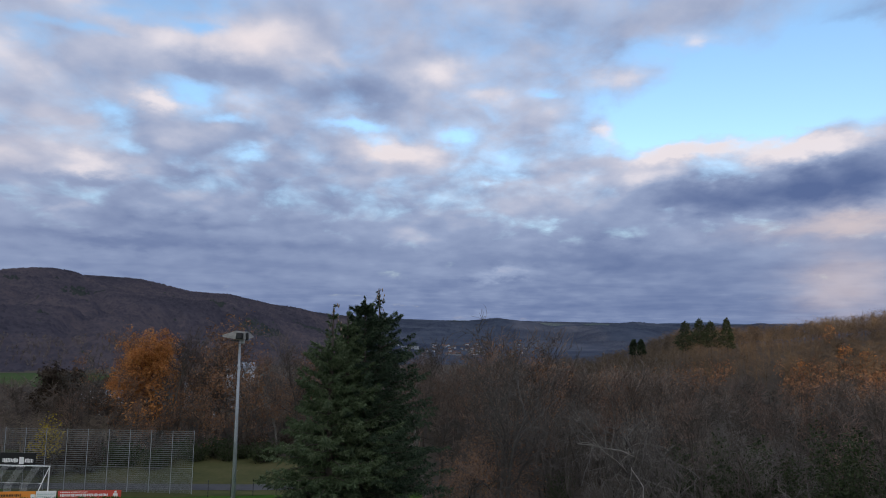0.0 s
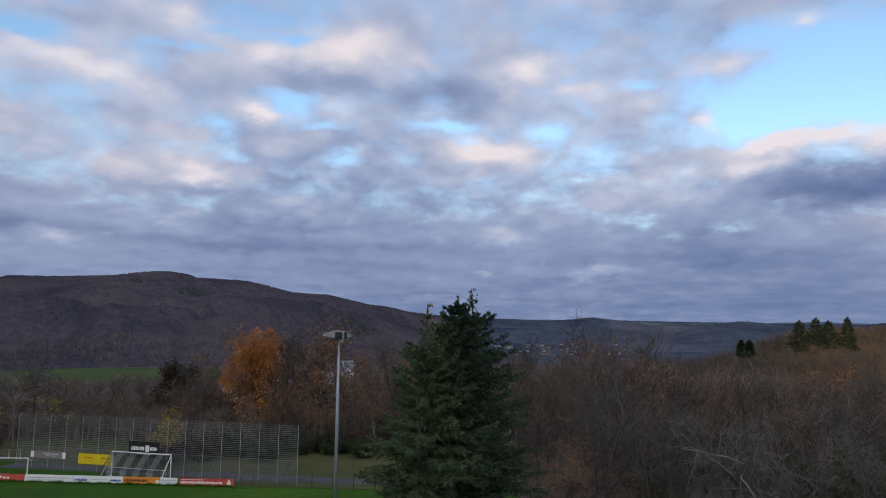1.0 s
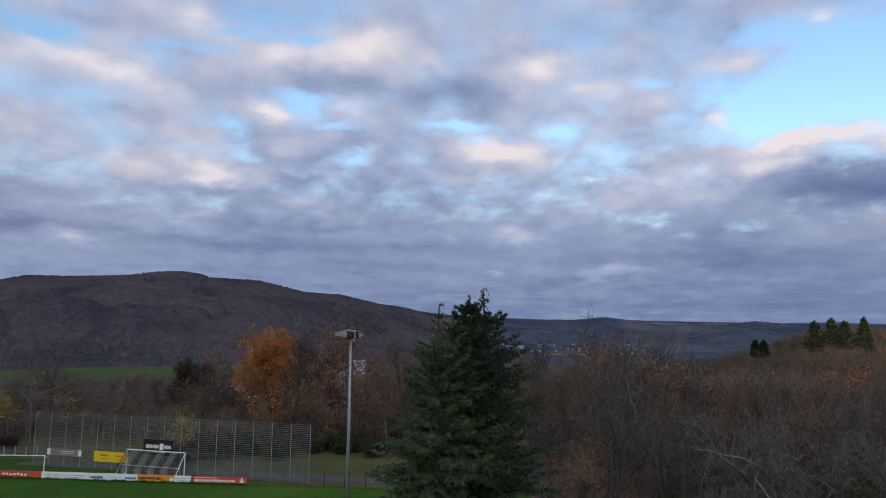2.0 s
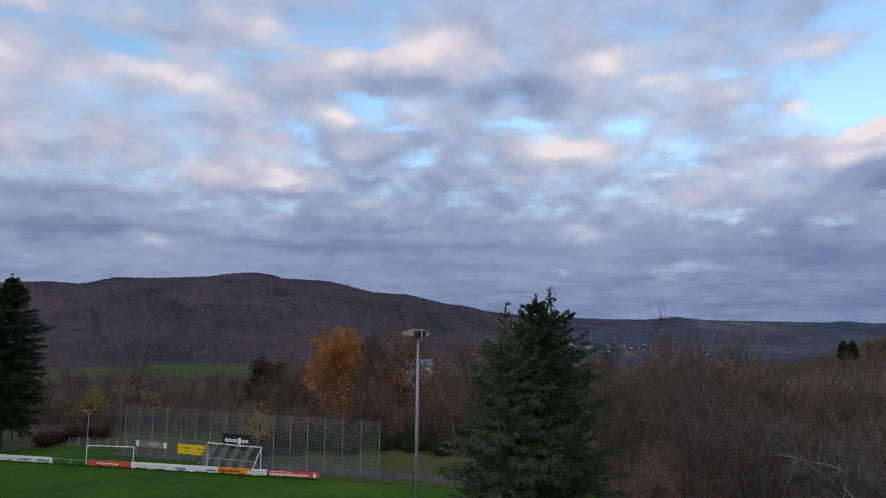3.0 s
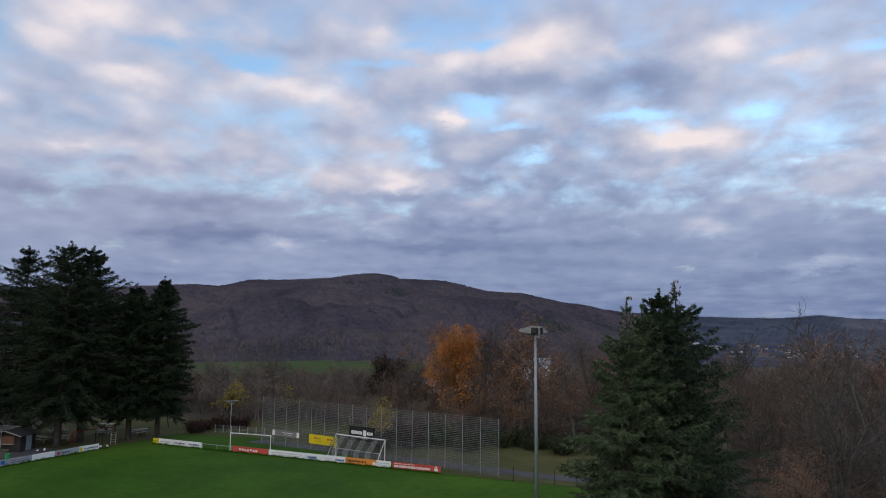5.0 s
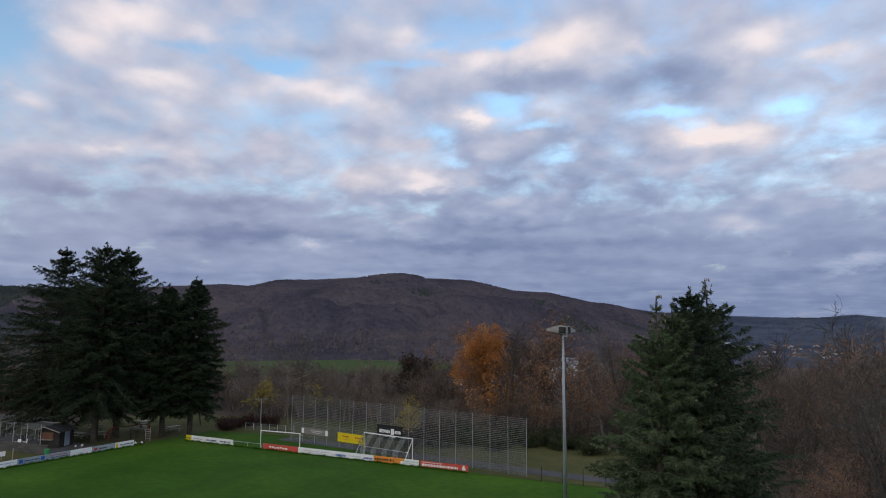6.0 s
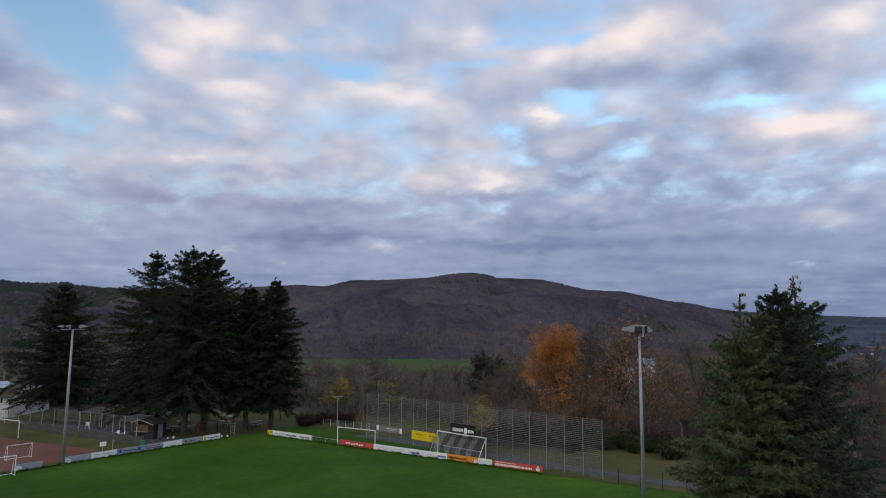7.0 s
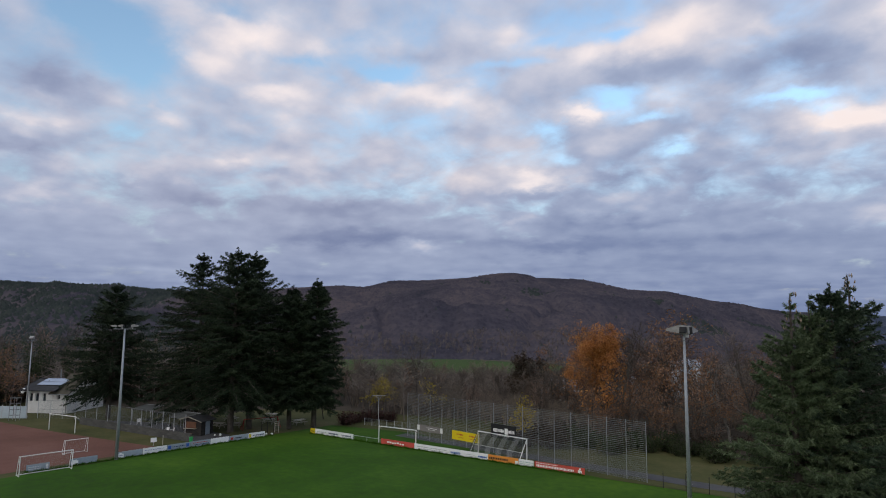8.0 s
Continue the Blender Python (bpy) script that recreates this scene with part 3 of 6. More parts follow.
sheet("path", [(-62, 66.0), (-20, 65.4), (-4, 66.9), (-4, 69.4), (-20, 67.8), (-62, 68.4)], 0.004, "asphalt", "narrow asphalt path behind the ball fence", "path")


def sun_blocking_range():
    """A made-up wooded range, unseen far behind the camera, added to keep the low sun off the valley; through its
    saddle the sun reaches the ridge.
    """
    xs = np.arange(-4400, 4401, 20.0)
    # the gap is shaped so that sun falls on the ridge alone
    saddle = smooth(xs, -330, -285) * (1 - smooth(xs, 60, 130))
    top = 660 - 424 * saddle + 14 * waves(xs, xs * 0, 5, 5, 0.004) + 5 * waves(xs, xs * 0, 8, 3, 0.02)
    rows = [(-1500, 0.0), (-2200, 0.35), (-2800, 0.8), (-3000, 1.0), (-3200, 0.9), (-4000, 0.3), (-4600, 0.0)]
    v = np.array([(x, y, -6 + (t + 6) * k) for y, k in rows for x, t in zip(xs, top)])
    n = len(xs)
    f = [(j * n + i, j * n + i + 1, (j + 1) * n + i + 1, (j + 1) * n + i) for j in range(len(rows) - 1) for i in range(n - 1)]
    return tagged(link_mesh("hill", v, np.array(f), "far_wood", smooth=True), "added unseen range that blocks the low sun", "hill", kind="structure")


sun_blocking_range()


def far_woods():
    """Crowns of the bare woods on the mountain: many small uneven lumps in one mesh."""
    rng = np.random.default_rng(11)
    n = 105000
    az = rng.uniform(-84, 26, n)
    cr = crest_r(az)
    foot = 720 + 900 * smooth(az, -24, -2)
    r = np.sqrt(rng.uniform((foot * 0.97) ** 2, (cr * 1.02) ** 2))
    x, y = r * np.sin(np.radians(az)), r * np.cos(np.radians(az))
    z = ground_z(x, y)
    size = rng.uniform(3.2, 6.2, n) * (0.55 + r / 3000)
    fir = ((waves(x, y, 21, 4, 0.0035) > 0.8) & (r < cr * 0.8) & (r > foot * 1.1)) | (rng.uniform(size=n) < 0.004) | ((az < -55) & (waves(x, y, 22, 4, 0.003) > -0.25 - 0.03 * (-55 - az)))
    meadow = ((az > -2) & (waves(x, y, 31, 3, 0.0012) > 0.30)) | ((az > -2.6) & (az < 5.2) & (r < 2500) & (rng.uniform(size=n) < 0.75))
    for nm, mat, pick, tall, label, cat in (("bare_woods", "far_wood", ~fir & ~meadow & (az < -7), 0.6, "bare brown deciduous woods on the mountain, tinted with haze", "woods"), ("distant_woods", "blue_wood", ~meadow & (az >= -7), 0.6, "woods on the far hills, bluish with painted haze", "woods"), ("fir_woods", "far_fir", fir & ~meadow & (az < -7), 0.95, "dark green patches of firs on the mountain", "woods")):
        k = int(pick.sum())
        c = np.stack([x, y, z], 1)[pick]
        s = size[pick][:, None]
        ring = rng.uniform(0, 2 * np.pi, k)[:, None] + np.arange(4)[None, :] * np.pi / 2
        rr = s * rng.uniform(0.7, 1.2, (k, 4))
        mx, my = c[:, :1] + np.cos(ring) * rr, c[:, 1:2] + np.sin(ring) * rr
        mid = np.stack([mx, my, ground_z(mx, my) - s * tall * rng.uniform(0.1, 0.5, (k, 4))], axis=2)
        tip = c + np.concatenate([rng.normal(0, 0.2, (k, 2)) * s, s * tall * rng.uniform(0.7, 1.2, (k, 1))], axis=1)
        v = np.concatenate([tip[:, None], mid], axis=1).reshape(-1, 3)
        b = (np.arange(k) * 5)[:, None, None]
        t = np.array([[0, 1, 2], [0, 2, 3], [0, 3, 4], [0, 4, 1]])[None]
        tagged(link_mesh(nm, v, (b + t).reshape(-1, 3), mat, smooth=True), label, cat, kind="stuff")


far_woods()


def land_patch(name, a0, a1, r0, r1, mat, label, lift=0.6, na=40, nr=6):
    """A patch of field draped on the land, with a wavering edge."""
    az = np.radians(np.linspace(a0, a1, na))
    v, f = [], []
    for i, a in enumerate(az):
        end = math.sin(math.pi * i / (na - 1)) ** 0.35
        mid = (r0 + r1) / 2
        for r in np.linspace(mid + (r0 - mid) * end + 8 * math.sin(i * 0.5), mid + (r1 - mid) * end + 8 * math.sin(i * 0.31), nr):
            x, y = r * math.sin(a), r * math.cos(a)
            v.append((x, y, float(ground_z(np.array(x), np.array(y))) + lift))
    for i in range(na - 1):
        for j in range(nr - 1):
            f.append((i * nr + j, i * nr + j + 1, (i + 1) * nr + j + 1, (i + 1) * nr + j))
    return tagged(link_mesh(name, v, f, mat, smooth=True), label, "field", kind="structure")


land_patch("field", -58, -27.5, 500, 690, "far_field", "bright green meadow at the mountain's foot")

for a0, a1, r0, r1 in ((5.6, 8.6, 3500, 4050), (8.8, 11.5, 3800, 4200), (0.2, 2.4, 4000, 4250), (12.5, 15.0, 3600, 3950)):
    land_patch("field", a0, a1, r0, r1, "hill_field", "pale green field on the far hills, bluish with painted haze", 4.0, 24)


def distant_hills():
    """The last hills of the distance, blue with haze painted into their colour."""
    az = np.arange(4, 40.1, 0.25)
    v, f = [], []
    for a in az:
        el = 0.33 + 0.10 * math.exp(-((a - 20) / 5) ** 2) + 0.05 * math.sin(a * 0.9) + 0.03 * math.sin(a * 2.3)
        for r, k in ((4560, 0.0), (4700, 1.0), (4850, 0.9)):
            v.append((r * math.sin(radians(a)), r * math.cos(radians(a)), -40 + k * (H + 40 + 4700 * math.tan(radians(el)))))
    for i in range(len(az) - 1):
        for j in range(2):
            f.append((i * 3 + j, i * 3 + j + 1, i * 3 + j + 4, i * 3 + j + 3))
    return tagged(link_mesh("distant_hills", v, f, "far_blue", smooth=True), "far hills on the horizon in painted haze blue", "hills", kind="structure")


distant_hills()

# ================= trees =================
def conifer_mesh(seed, height, width, bare=0.08, whorls=34, per=7, twig=0.75, droop=0.35, spray=14, needle=0.16, shape=0.9, full=1.0, blades=9, ragged=0.25, hang=0.55, spire=0.03, cap=99.0):
    """Trunk and branches as tubes, and the needle sprays, of a spruce or fir."""
    rng = np.random.default_rng(seed)
    seg, nd = [], []
    broad = min(width, 2 * cap)
    tz = np.linspace(0, height, 14)
    sway = np.cumsum(rng.normal(0, 0.02, (14, 2)), axis=0)
    tr = 0.018 * height * (1 - tz / height) ** 0.8 + 0.015
    for i in range(13):
        seg.append((np.array([*sway[i], tz[i]]), np.array([*sway[i + 1], tz[i + 1]]), tr[i], tr[i + 1]))
    for w in range(whorls):
        t = bare + (0.985 - bare) * (w + rng.uniform(-0.3, 0.3)) / whorls
        t = min(max(t, bare), 0.985)
        z = t * height
        reach = min(cap * rng.uniform(0.9, 1.05), width / 2 * ((1 - t) / (1 - bare)) ** shape + 0.10)
        if t > 1 - spire:
            reach = 0.10 + 0.22 * (1 - t) / spire
        if t < bare + 0.12:
            reach *= 0.8 + 1.6 * (t - bare)
        c = np.array([np.interp(z, tz, sway[:, 0]), np.interp(z, tz, sway[:, 1]), z])
        k = 3 if t > 1 - spire else max(4, int(per * (0.6 + 0.6 * (1 - t)) * rng.uniform(0.8, 1.2)))
        a0 = rng.uniform(0, 6.28)
        for b in range(k):
            a = a0 + 6.283 * b / k + rng.normal(0, ragged)
            L = reach * rng.uniform(0.62, 1.1)
            d = np.array([math.cos(a), math.sin(a), 0.0])
            lift = (0.55 * t - 0.05) + rng.normal(0, 0.16)
            s = np.linspace(0, 1, 6)
            pts = c + d[None] * (L * s)[:, None] + np.array([[0, 0, 1.0]]) * (L * (lift * s - droop * (1 - 0.6 * t) * s ** 2 + 0.16 * s ** 4))[:, None]
            rr = 0.010 * L + 0.008
            for i in range(5):
                seg.append((pts[i], pts[i + 1], rr * (1 - s[i] * 0.85), rr * (1 - s[i + 1] * 0.85)))
            side = np.cross(d, [0, 0, 1.0])
            m = 1 if t > 1 - spire else max(4, int(spray * full * (0.35 + L / (broad / 2))))
            for q in range(m):
                u = 0.12 + 0.88 * (q + rng.uniform(0, 1)) / m
                p = np.array([np.interp(u, s, pts[:, i]) for i in range(3)])
                sg = 1 if q % 2 else -1
                l = twig * (0.35 + 0.65 * (1 - u)) * rng.uniform(0.6, 1.25) * min(1.0, 0.14 + L / (0.28 * broad))
                e = d * rng.uniform(0.35, 0.9) + side * sg * rng.uniform(0.3, 1.0) + np.array([0, 0, rng.uniform(-hang, 0.18)])
                nd.append((p, p + e / np.linalg.norm(e) * l))
            nd.append((pts[4], pts[5] + d * 0.12 + np.array([0, 0, 0.05])))
    for _ in range(6):
        z = height * (1 - 0.05 * rng.uniform(0, 1) ** 1.3)
        a = rng.uniform(0, 6.28)
        c = np.array([*sway[-1], z])
        nd.append((c, c + np.array([math.cos(a), math.sin(a), rng.uniform(0.3, 1.0)]) * rng.uniform(0.08, 0.16)))
    nd.append((np.array([*sway[-1], height * 0.97]), np.array([*sway[-1], height * 1.005])))
    p0, p1 = np.array([x[0] for x in nd]), np.array([x[1] for x in nd])
    S = [np.array([x[i] for x in seg]) for i in range(4)]
    tv, tf = tubes(*S, 5)
    # a spray: a spine of needle clusters, each a short bent blade
    n = len(p0)
    d = p1 - p0
    L = np.linalg.norm(d, axis=1, keepdims=True)
    d = d / L
    u = np.cross(d, rng.normal(size=(n, 3)))
    u /= np.linalg.norm(u, axis=1, keepdims=True)
    w = np.cross(d, u)
    V, F, off = [], [], 0
    for i in range(blades):
        f0 = (i + 0.3) / blades
        ang = i * 2.4 + rng.uniform(0, 0.8, (n, 1))
        out = u * np.cos(ang) + w * np.sin(ang)
        root = p0 + d * L * f0
        ln = needle * rng.uniform(0.7, 1.4, (n, 1)) * (1.15 - 0.6 * f0)
        tipv = root + out * ln + d * ln * 1.2
        sidev = np.cross(out, d) * ln * 0.21
        V.append(np.stack([root - sidev * 0.5, root + d * ln * 0.6 + out * ln * 0.4 + sidev, tipv, root + d * ln * 0.4 + out * ln * 0.5 - sidev], axis=1))
        F.append((np.arange(n) * 4)[:, None] + np.arange(4)[None] + off)
        off += 4 * n
    sv, sf = tubes(p0, p1, np.full(n, needle * 0.22), np.full(n, needle * 0.05), 3)
    V = np.concatenate([np.concatenate(V).reshape(-1, 3), sv])
    F = [tuple(x) for x in np.concatenate(F).tolist()] + [tuple(x) for x in (sf + off).tolist()]
    return (tv, tf), (V, F)


def conifer(at, turn, label, mat, group="", cones=0, **kw):
    t = thing("conifer", at, turn, label, "tree", group)
    (tv, tf), (V, F) = conifer_mesh(**kw)
    if cones:
        # tan cones that stand on the topmost shoots
        rng = np.random.default_rng(kw["seed"] + 1)
        h, a = kw["height"], rng.uniform(0, 6.28, cones)
        z = h * (1 - 0.10 * rng.uniform(0, 1, cones) ** 1.2)
        out = rng.uniform(0.04, 0.16, cones) + 0.16 * (h - z)
        p = np.stack([np.cos(a) * out, np.sin(a) * out, z], 1)
        m = p + np.stack([np.cos(a) * 0.02, np.sin(a) * 0.02, np.full(cones, 0.05)], 1)
        q = m + np.stack([np.cos(a) * 0.02, np.sin(a) * 0.02, np.full(cones, 0.10)], 1)
        v, f = tubes(np.concatenate([p, m]), np.concatenate([m, q]), np.repeat((0.012, 0.032), cones), np.repeat((0.032, 0.008), cones), 6)
        tagged(link_mesh("cone_tuft", v, f, "cone", t, smooth=True), "pale tan cones on the leader", kind="stuff")
    link_mesh("trunk", tv, tf, "bark", t, "brown trunk and branches", smooth=True)
    link_mesh("crown", V, F, mat, t, "dense needle sprays")
    return t


def bare_mesh(seed, height, spread, levels=4, twigs=5, upright=0.5, leaf=0, leaf_size=0.12, leaf_low=0.0, droop=0.0, start=0.25, thin=1.0):
    """A leafless tree: limbs as tubes, twigs as thin three-sided tubes, and places for what leaves are left."""
    rng = np.random.default_rng(seed)
    limbs, fine, ends = [], [], []

    def grow(p, d, L, r, lev):
        n = 4 if lev < 2 else (3 if lev < levels else 2)
        pts = [p]
        for i in range(n):
            bend = rng.normal(0, 0.16 + 0.05 * lev, 3)
            bend[2] += (0.10 * upright if lev < 3 else 0.0) - droop * 0.12 * lev
            d = d + bend
            d = d / np.linalg.norm(d)
            q = pts[-1] + d * L / n
            r1 = r * (1 - 0.5 * (i + 1) / n)
            (limbs if lev < 3 else fine).append((pts[-1], q, r * (1 - 0.5 * i / n), r1))
            pts.append(q)
        if lev >= levels:
            ends.append(pts[-1])
            return
        kids = twigs + (2 if lev == 0 else 0)
        for k in range(kids):
            t = (start if lev == 0 else 0.15) + (1 - (start if lev == 0 else 0.15)) * (k + rng.uniform(0.2, 0.9)) / kids
            i = min(n - 1, int(t * n))
            f = t * n - i
            c = pts[i] * (1 - f) + pts[i + 1] * f
            side = np.cross(d, rng.normal(size=3))
            side = side / np.linalg.norm(side)
            e = d * rng.uniform(0.45, 0.9) + side * rng.uniform(0.5, 1.0) * (0.6 + 0.4 * spread)
            e[2] += 0.25 * upright - droop * 0.3 * lev
            e = e / np.linalg.norm(e)
            grow(c, e, L * rng.uniform(0.42, 0.66) * (1.05 - 0.35 * t if lev == 0 else 1.0), r * rng.uniform(0.38, 0.55) * (1.1 - 0.4 * t), lev + 1)

    grow(np.zeros(3), np.array([rng.normal(0, 0.05), rng.normal(0, 0.05), 1.0]), height * 0.78, 0.010 * height + 0.03, 0)
    A = [np.array([x[i] for x in limbs]) for i in range(4)]
    C = [np.array([x[i] for x in fine]) for i in range(4)]
    C[2] = np.maximum(C[2], 0.011) * thin
    C[3] = np.maximum(C[3], 0.007) * thin
    ends = np.array(ends)
    lv = None
    if leaf:
        e = ends[ends[:, 2] > leaf_low * height]
        c = e[rng.integers(0, len(e), leaf)] + rng.normal(0, 0.28, (leaf, 3))
        lv = leaf_quads(c, leaf_size, rng)
    return tubes(*A, 5), tubes(*C, 3), lv


def bare_tree(at, turn, label, twig="twig", bark="bark", leaf_mat="leaf_brown", group="", **kw):
    t = thing("tree", at, turn, label, "tree", group)
    (lv, lf), (fv, ff), lq = bare_mesh(**kw)
    link_mesh("trunk", lv, lf, bark, t, "trunk and limbs", smooth=True)
    link_mesh("crown", fv, ff, twig, t, "fine bare twigs")
    if lq:
        link_mesh("foliage", *lq, leaf_mat, t, "leaves still hanging")
    return t


def gz(x, y):
    return float(ground_z(np.array(float(x)), np.array(float(y))))


def polar(az, r):
    x, y = r * math.sin(radians(az)), r * math.cos(radians(az))
    return x, y, gz(x, y) - 0.1


# four spruces grown into one another in front of the camera: azimuth, distance, height, width
SPRUCE = dict(bare=0.04, twig=0.8, needle=0.11, ragged=0.5)
conifer((*polar(-9.75, 30.0)[:2], 0), 20, "tall green spruce with greyish drooping sprays", "needle", "spruces before the path", 16, seed=4, spire=0.11, height=17.45, width=13.2, whorls=54, per=9, droop=0.5, spray=34, shape=1.02, blades=12, hang=0.95, **SPRUCE)
conifer((*polar(-8.4, 30.9)[:2], 0), 75, "green spruce crowded between its taller neighbours", "needle", "spruces before the path", seed=21, height=17.15, width=10.4, whorls=44, per=8, droop=0.46, spray=26, shape=0.86, blades=10, hang=0.9, **SPRUCE)
conifer((*polar(-7.0, 32.0)[:2], 0), 140, "tall dark bluish green spruce with a dense top", "needle_blue", "spruces before the path", seed=9, height=17.95, width=11.6, whorls=56, per=10, droop=0.42, spray=30, shape=0.78, blades=11, hang=0.85, **SPRUCE)
conifer((*polar(-5.75, 33.6)[:2], 0), 250, "tall dark spruce with a thin leader full of cones", "needle_blue", "spruces before the path", 26, seed=14, spire=0.075, height=18.45, width=11.8, whorls=50, per=9, droop=0.42, spray=28, shape=0.68, blades=11, hang=0.9, **SPRUCE)

# dark firs by the clubhouse: azimuth, distance, height, width
for i, (a, r, h, w, cap) in enumerate([(-66.7, 117, 22.0, 24, 7.2), (-60.2, 106, 26.7, 30, 8.6), (-57.4, 97, 26.9, 32, 7.0), (-55.9, 99, 26.6, 28, 6.2), (-52.5, 98, 21.4, 19, 4.3), (-50.4, 98, 22.6, 20, 4.6)]):
    conifer(polar(a, r), 60 * i, "tall dark green fir with a bare lower trunk", "needle_dark", "firs by the pitch", seed=30 + i, height=h, width=w, cap=cap, bare=(0.18, 0.13, 0.16, 0.17, 0.17, 0.17)[i], whorls=34, per=10, twig=1.45, droop=0.5, spray=24, needle=0.21, shape=0.9, blades=9, ragged=0.5, hang=0.9)

TREE_KINDS = {
    "brown": ("twig", "bark", "bare brown deciduous tree in the wood", dict(seed=51, height=16, spread=0.8, upright=0.8)),
    "wide": ("twig_grey", "bark", "bare spreading deciduous tree in the wood", dict(seed=52, height=14.5, spread=1.4, upright=0.5)),
    "leafy": ("twig_red", "bark", "reddish brown tree with withered leaves", dict(seed=53, height=13, spread=1.0, upright=0.7, leaf=900, leaf_size=0.13)),
    "slim": ("twig_red", "bark", "slim bare reddish tree in the wood", dict(seed=54, height=15, spread=0.6, upright=1.0)),
    "weeping": ("twig_grey", "bark_pale", "bare grey tree with drooping boughs", dict(seed=55, height=13, spread=1.3, upright=0.3, droop=0.5)),
    "birch": ("twig_red", "bark_pale", "slim birch with a pale trunk", dict(seed=56, height=15, spread=0.5, upright=1.1)),
}
# the trees that stand nearest: azimuth, distance, kind, size
NEAR_TREES = [(5.5, 50, "wide", 0.98), (13.8, 47, "weeping", 1.0), (2.6, 47, "leafy", 0.68), (19.5, 50, "weeping", 0.82), (9.2, 60, "brown", 0.88), (25.5, 52, "wide", 0.68), (31, 50, "weeping", 0.62), (1.2, 66, "slim", 0.92), (11, 72, "wide", 0.96), (17, 66, "brown", 0.86), (23, 70, "wide", 0.78), (36, 56, "brown", 0.55), (-14.5, 90, "weeping", 1.05),
              (7.6, 55, "leafy", 0.66), (11.4, 52, "wide", 0.8), (16.3, 57, "weeping", 0.9), (21.8, 58, "brown", 0.7), (28.3, 58, "wide", 0.66), (3.8, 58, "brown", 0.84), (34, 64, "weeping", 0.7), (0.2, 54, "leafy", 0.62)]
MID_TREES = [(-21.0, 95, "leafy", 1.12), (-18.5, 97, "slim", 1.02), (-16.2, 94, "leafy", 1.12), (-17.2, 88, "leafy", 0.72), (-20.0, 88, "leafy", 0.6), (-13.0, 98, "brown", 0.95), (-11.5, 95, "slim", 0.95), (-23.0, 96, "brown", 0.95), (-27.5, 98, "leafy", 0.72), (-29.0, 104, "wide", 0.85),
             (-33.5, 106, "brown", 0.52), (-36, 110, "brown", 0.56), (-41.2, 118, "wide", 0.88), (-44, 116, "brown", 0.5), (-47, 120, "slim", 0.55), (3.9, 78, "birch", 1.0), (-1.5, 64, "birch", 0.82), (16.5, 84, "birch", 0.98), (5.0, 82, "brown", 1.14), (7.5, 86, "slim", 1.16), (9.2, 80, "leafy", 1.16), (6.2, 96, "leafy", 1.24), (10.6, 90, "slim", 1.12), (3.5, 100, "brown", 1.12), (12.2, 94, "brown", 1.02), (14.6, 96, "slim", 0.98), (8.2, 106, "brown", 1.24), (2.0, 92, "slim", 0.95), (4.4, 108, "leafy", 1.2), (10.0, 104, "wide", 1.16), (13.4, 108, "leafy", 1.05), (6.9, 74, "brown", 1.0), (-25.4, 92, "leafy", 0.5), (-22.4, 91, "leafy", 0.55)]


def wood():
    """The bare trees round the pitch, each kind in a rich and a plainer build, copied from there."""
    rng = np.random.default_rng(77)
    spots = [(a, r, k, s, True) for a, r, k, s in NEAR_TREES] + [(a, r, k, s, False) for a, r, k, s in MID_TREES]
    names = ["brown", "wide", "leafy", "slim", "brown", "slim"]
    for _ in range(62):
        spots.append((rng.uniform(-3, 41), rng.uniform(66, 165), names[rng.integers(0, 6)], rng.uniform(0.74, 0.9), False))
    for _ in range(26):
        spots.append((rng.uniform(4.5, 20), rng.uniform(88, 120), ("brown", "slim", "leafy")[rng.integers(0, 3)], rng.uniform(0.88, 1.0), False))
    for _ in range(44):
        a = rng.uniform(-50, -7)
        spots.append((a, rng.uniform(96, 135) + 10 * (a < -40), names[rng.integers(0, 6)], (rng.uniform(0.74, 0.98) if a > -25 else rng.uniform(0.42, 0.6)), False))
    for _ in range(26):
        spots.append((rng.uniform(-80, -47), rng.uniform(128, 180), names[rng.integers(0, 6)], rng.uniform(0.7, 0.95), False))
    first = {}
    for a, r, k, s, rich in spots:
        x, y, z = polar(a, r)
        m = pose(x, y, z, 0, 0, rng.uniform(0, 360))
        size = (s, s, s * rng.uniform(0.94, 1.06))
        tw, bk, lab, kw = TREE_KINDS[k]
        if (k, rich) not in first:
            kw = dict(kw, levels=4, twigs=5, thin=1.3) if rich else dict(kw, levels=3, twigs=6, thin=2.7)
            if not rich and "leaf" in kw:
                kw = dict(kw, leaf=1300, leaf_size=0.17)
            c = first[k, rich] = bare_tree((0, 0, 0), 0, lab, tw, bk, group="bare trees of the wood", **kw)
            c.matrix_world = m
        else:
            c = copy_thing(first[k, rich], m)
        c.scale = size


wood()

# the near trees whose crooked limbs stand out
bare_tree(polar(15.0, 46), 40, "bare grey tree with many drooping boughs", "twig_grey", "bark_grey", group="bare trees of the wood", seed=61, height=12.4, spread=1.4, levels=4, twigs=6, upright=0.15, droop=0.7, start=0.35, thin=1.1)
bare_tree(polar(5.4, 47), 120, "broad bare tree with crooked limbs", "twig_grey", "bark_grey", group="bare trees of the wood", seed=64, height=13.6, spread=1.4, levels=4, twigs=6, upright=0.4, droop=0.1, start=0.25, thin=1.1)
bare_tree(polar(19.6, 44), 200, "low bare grey tree with drooping boughs", "twig_grey", "bark_grey", group="bare trees of the wood", seed=66, height=8.6, spread=1.4, levels=4, twigs=5, upright=0.15, droop=0.7, start=0.3, thin=1.1)

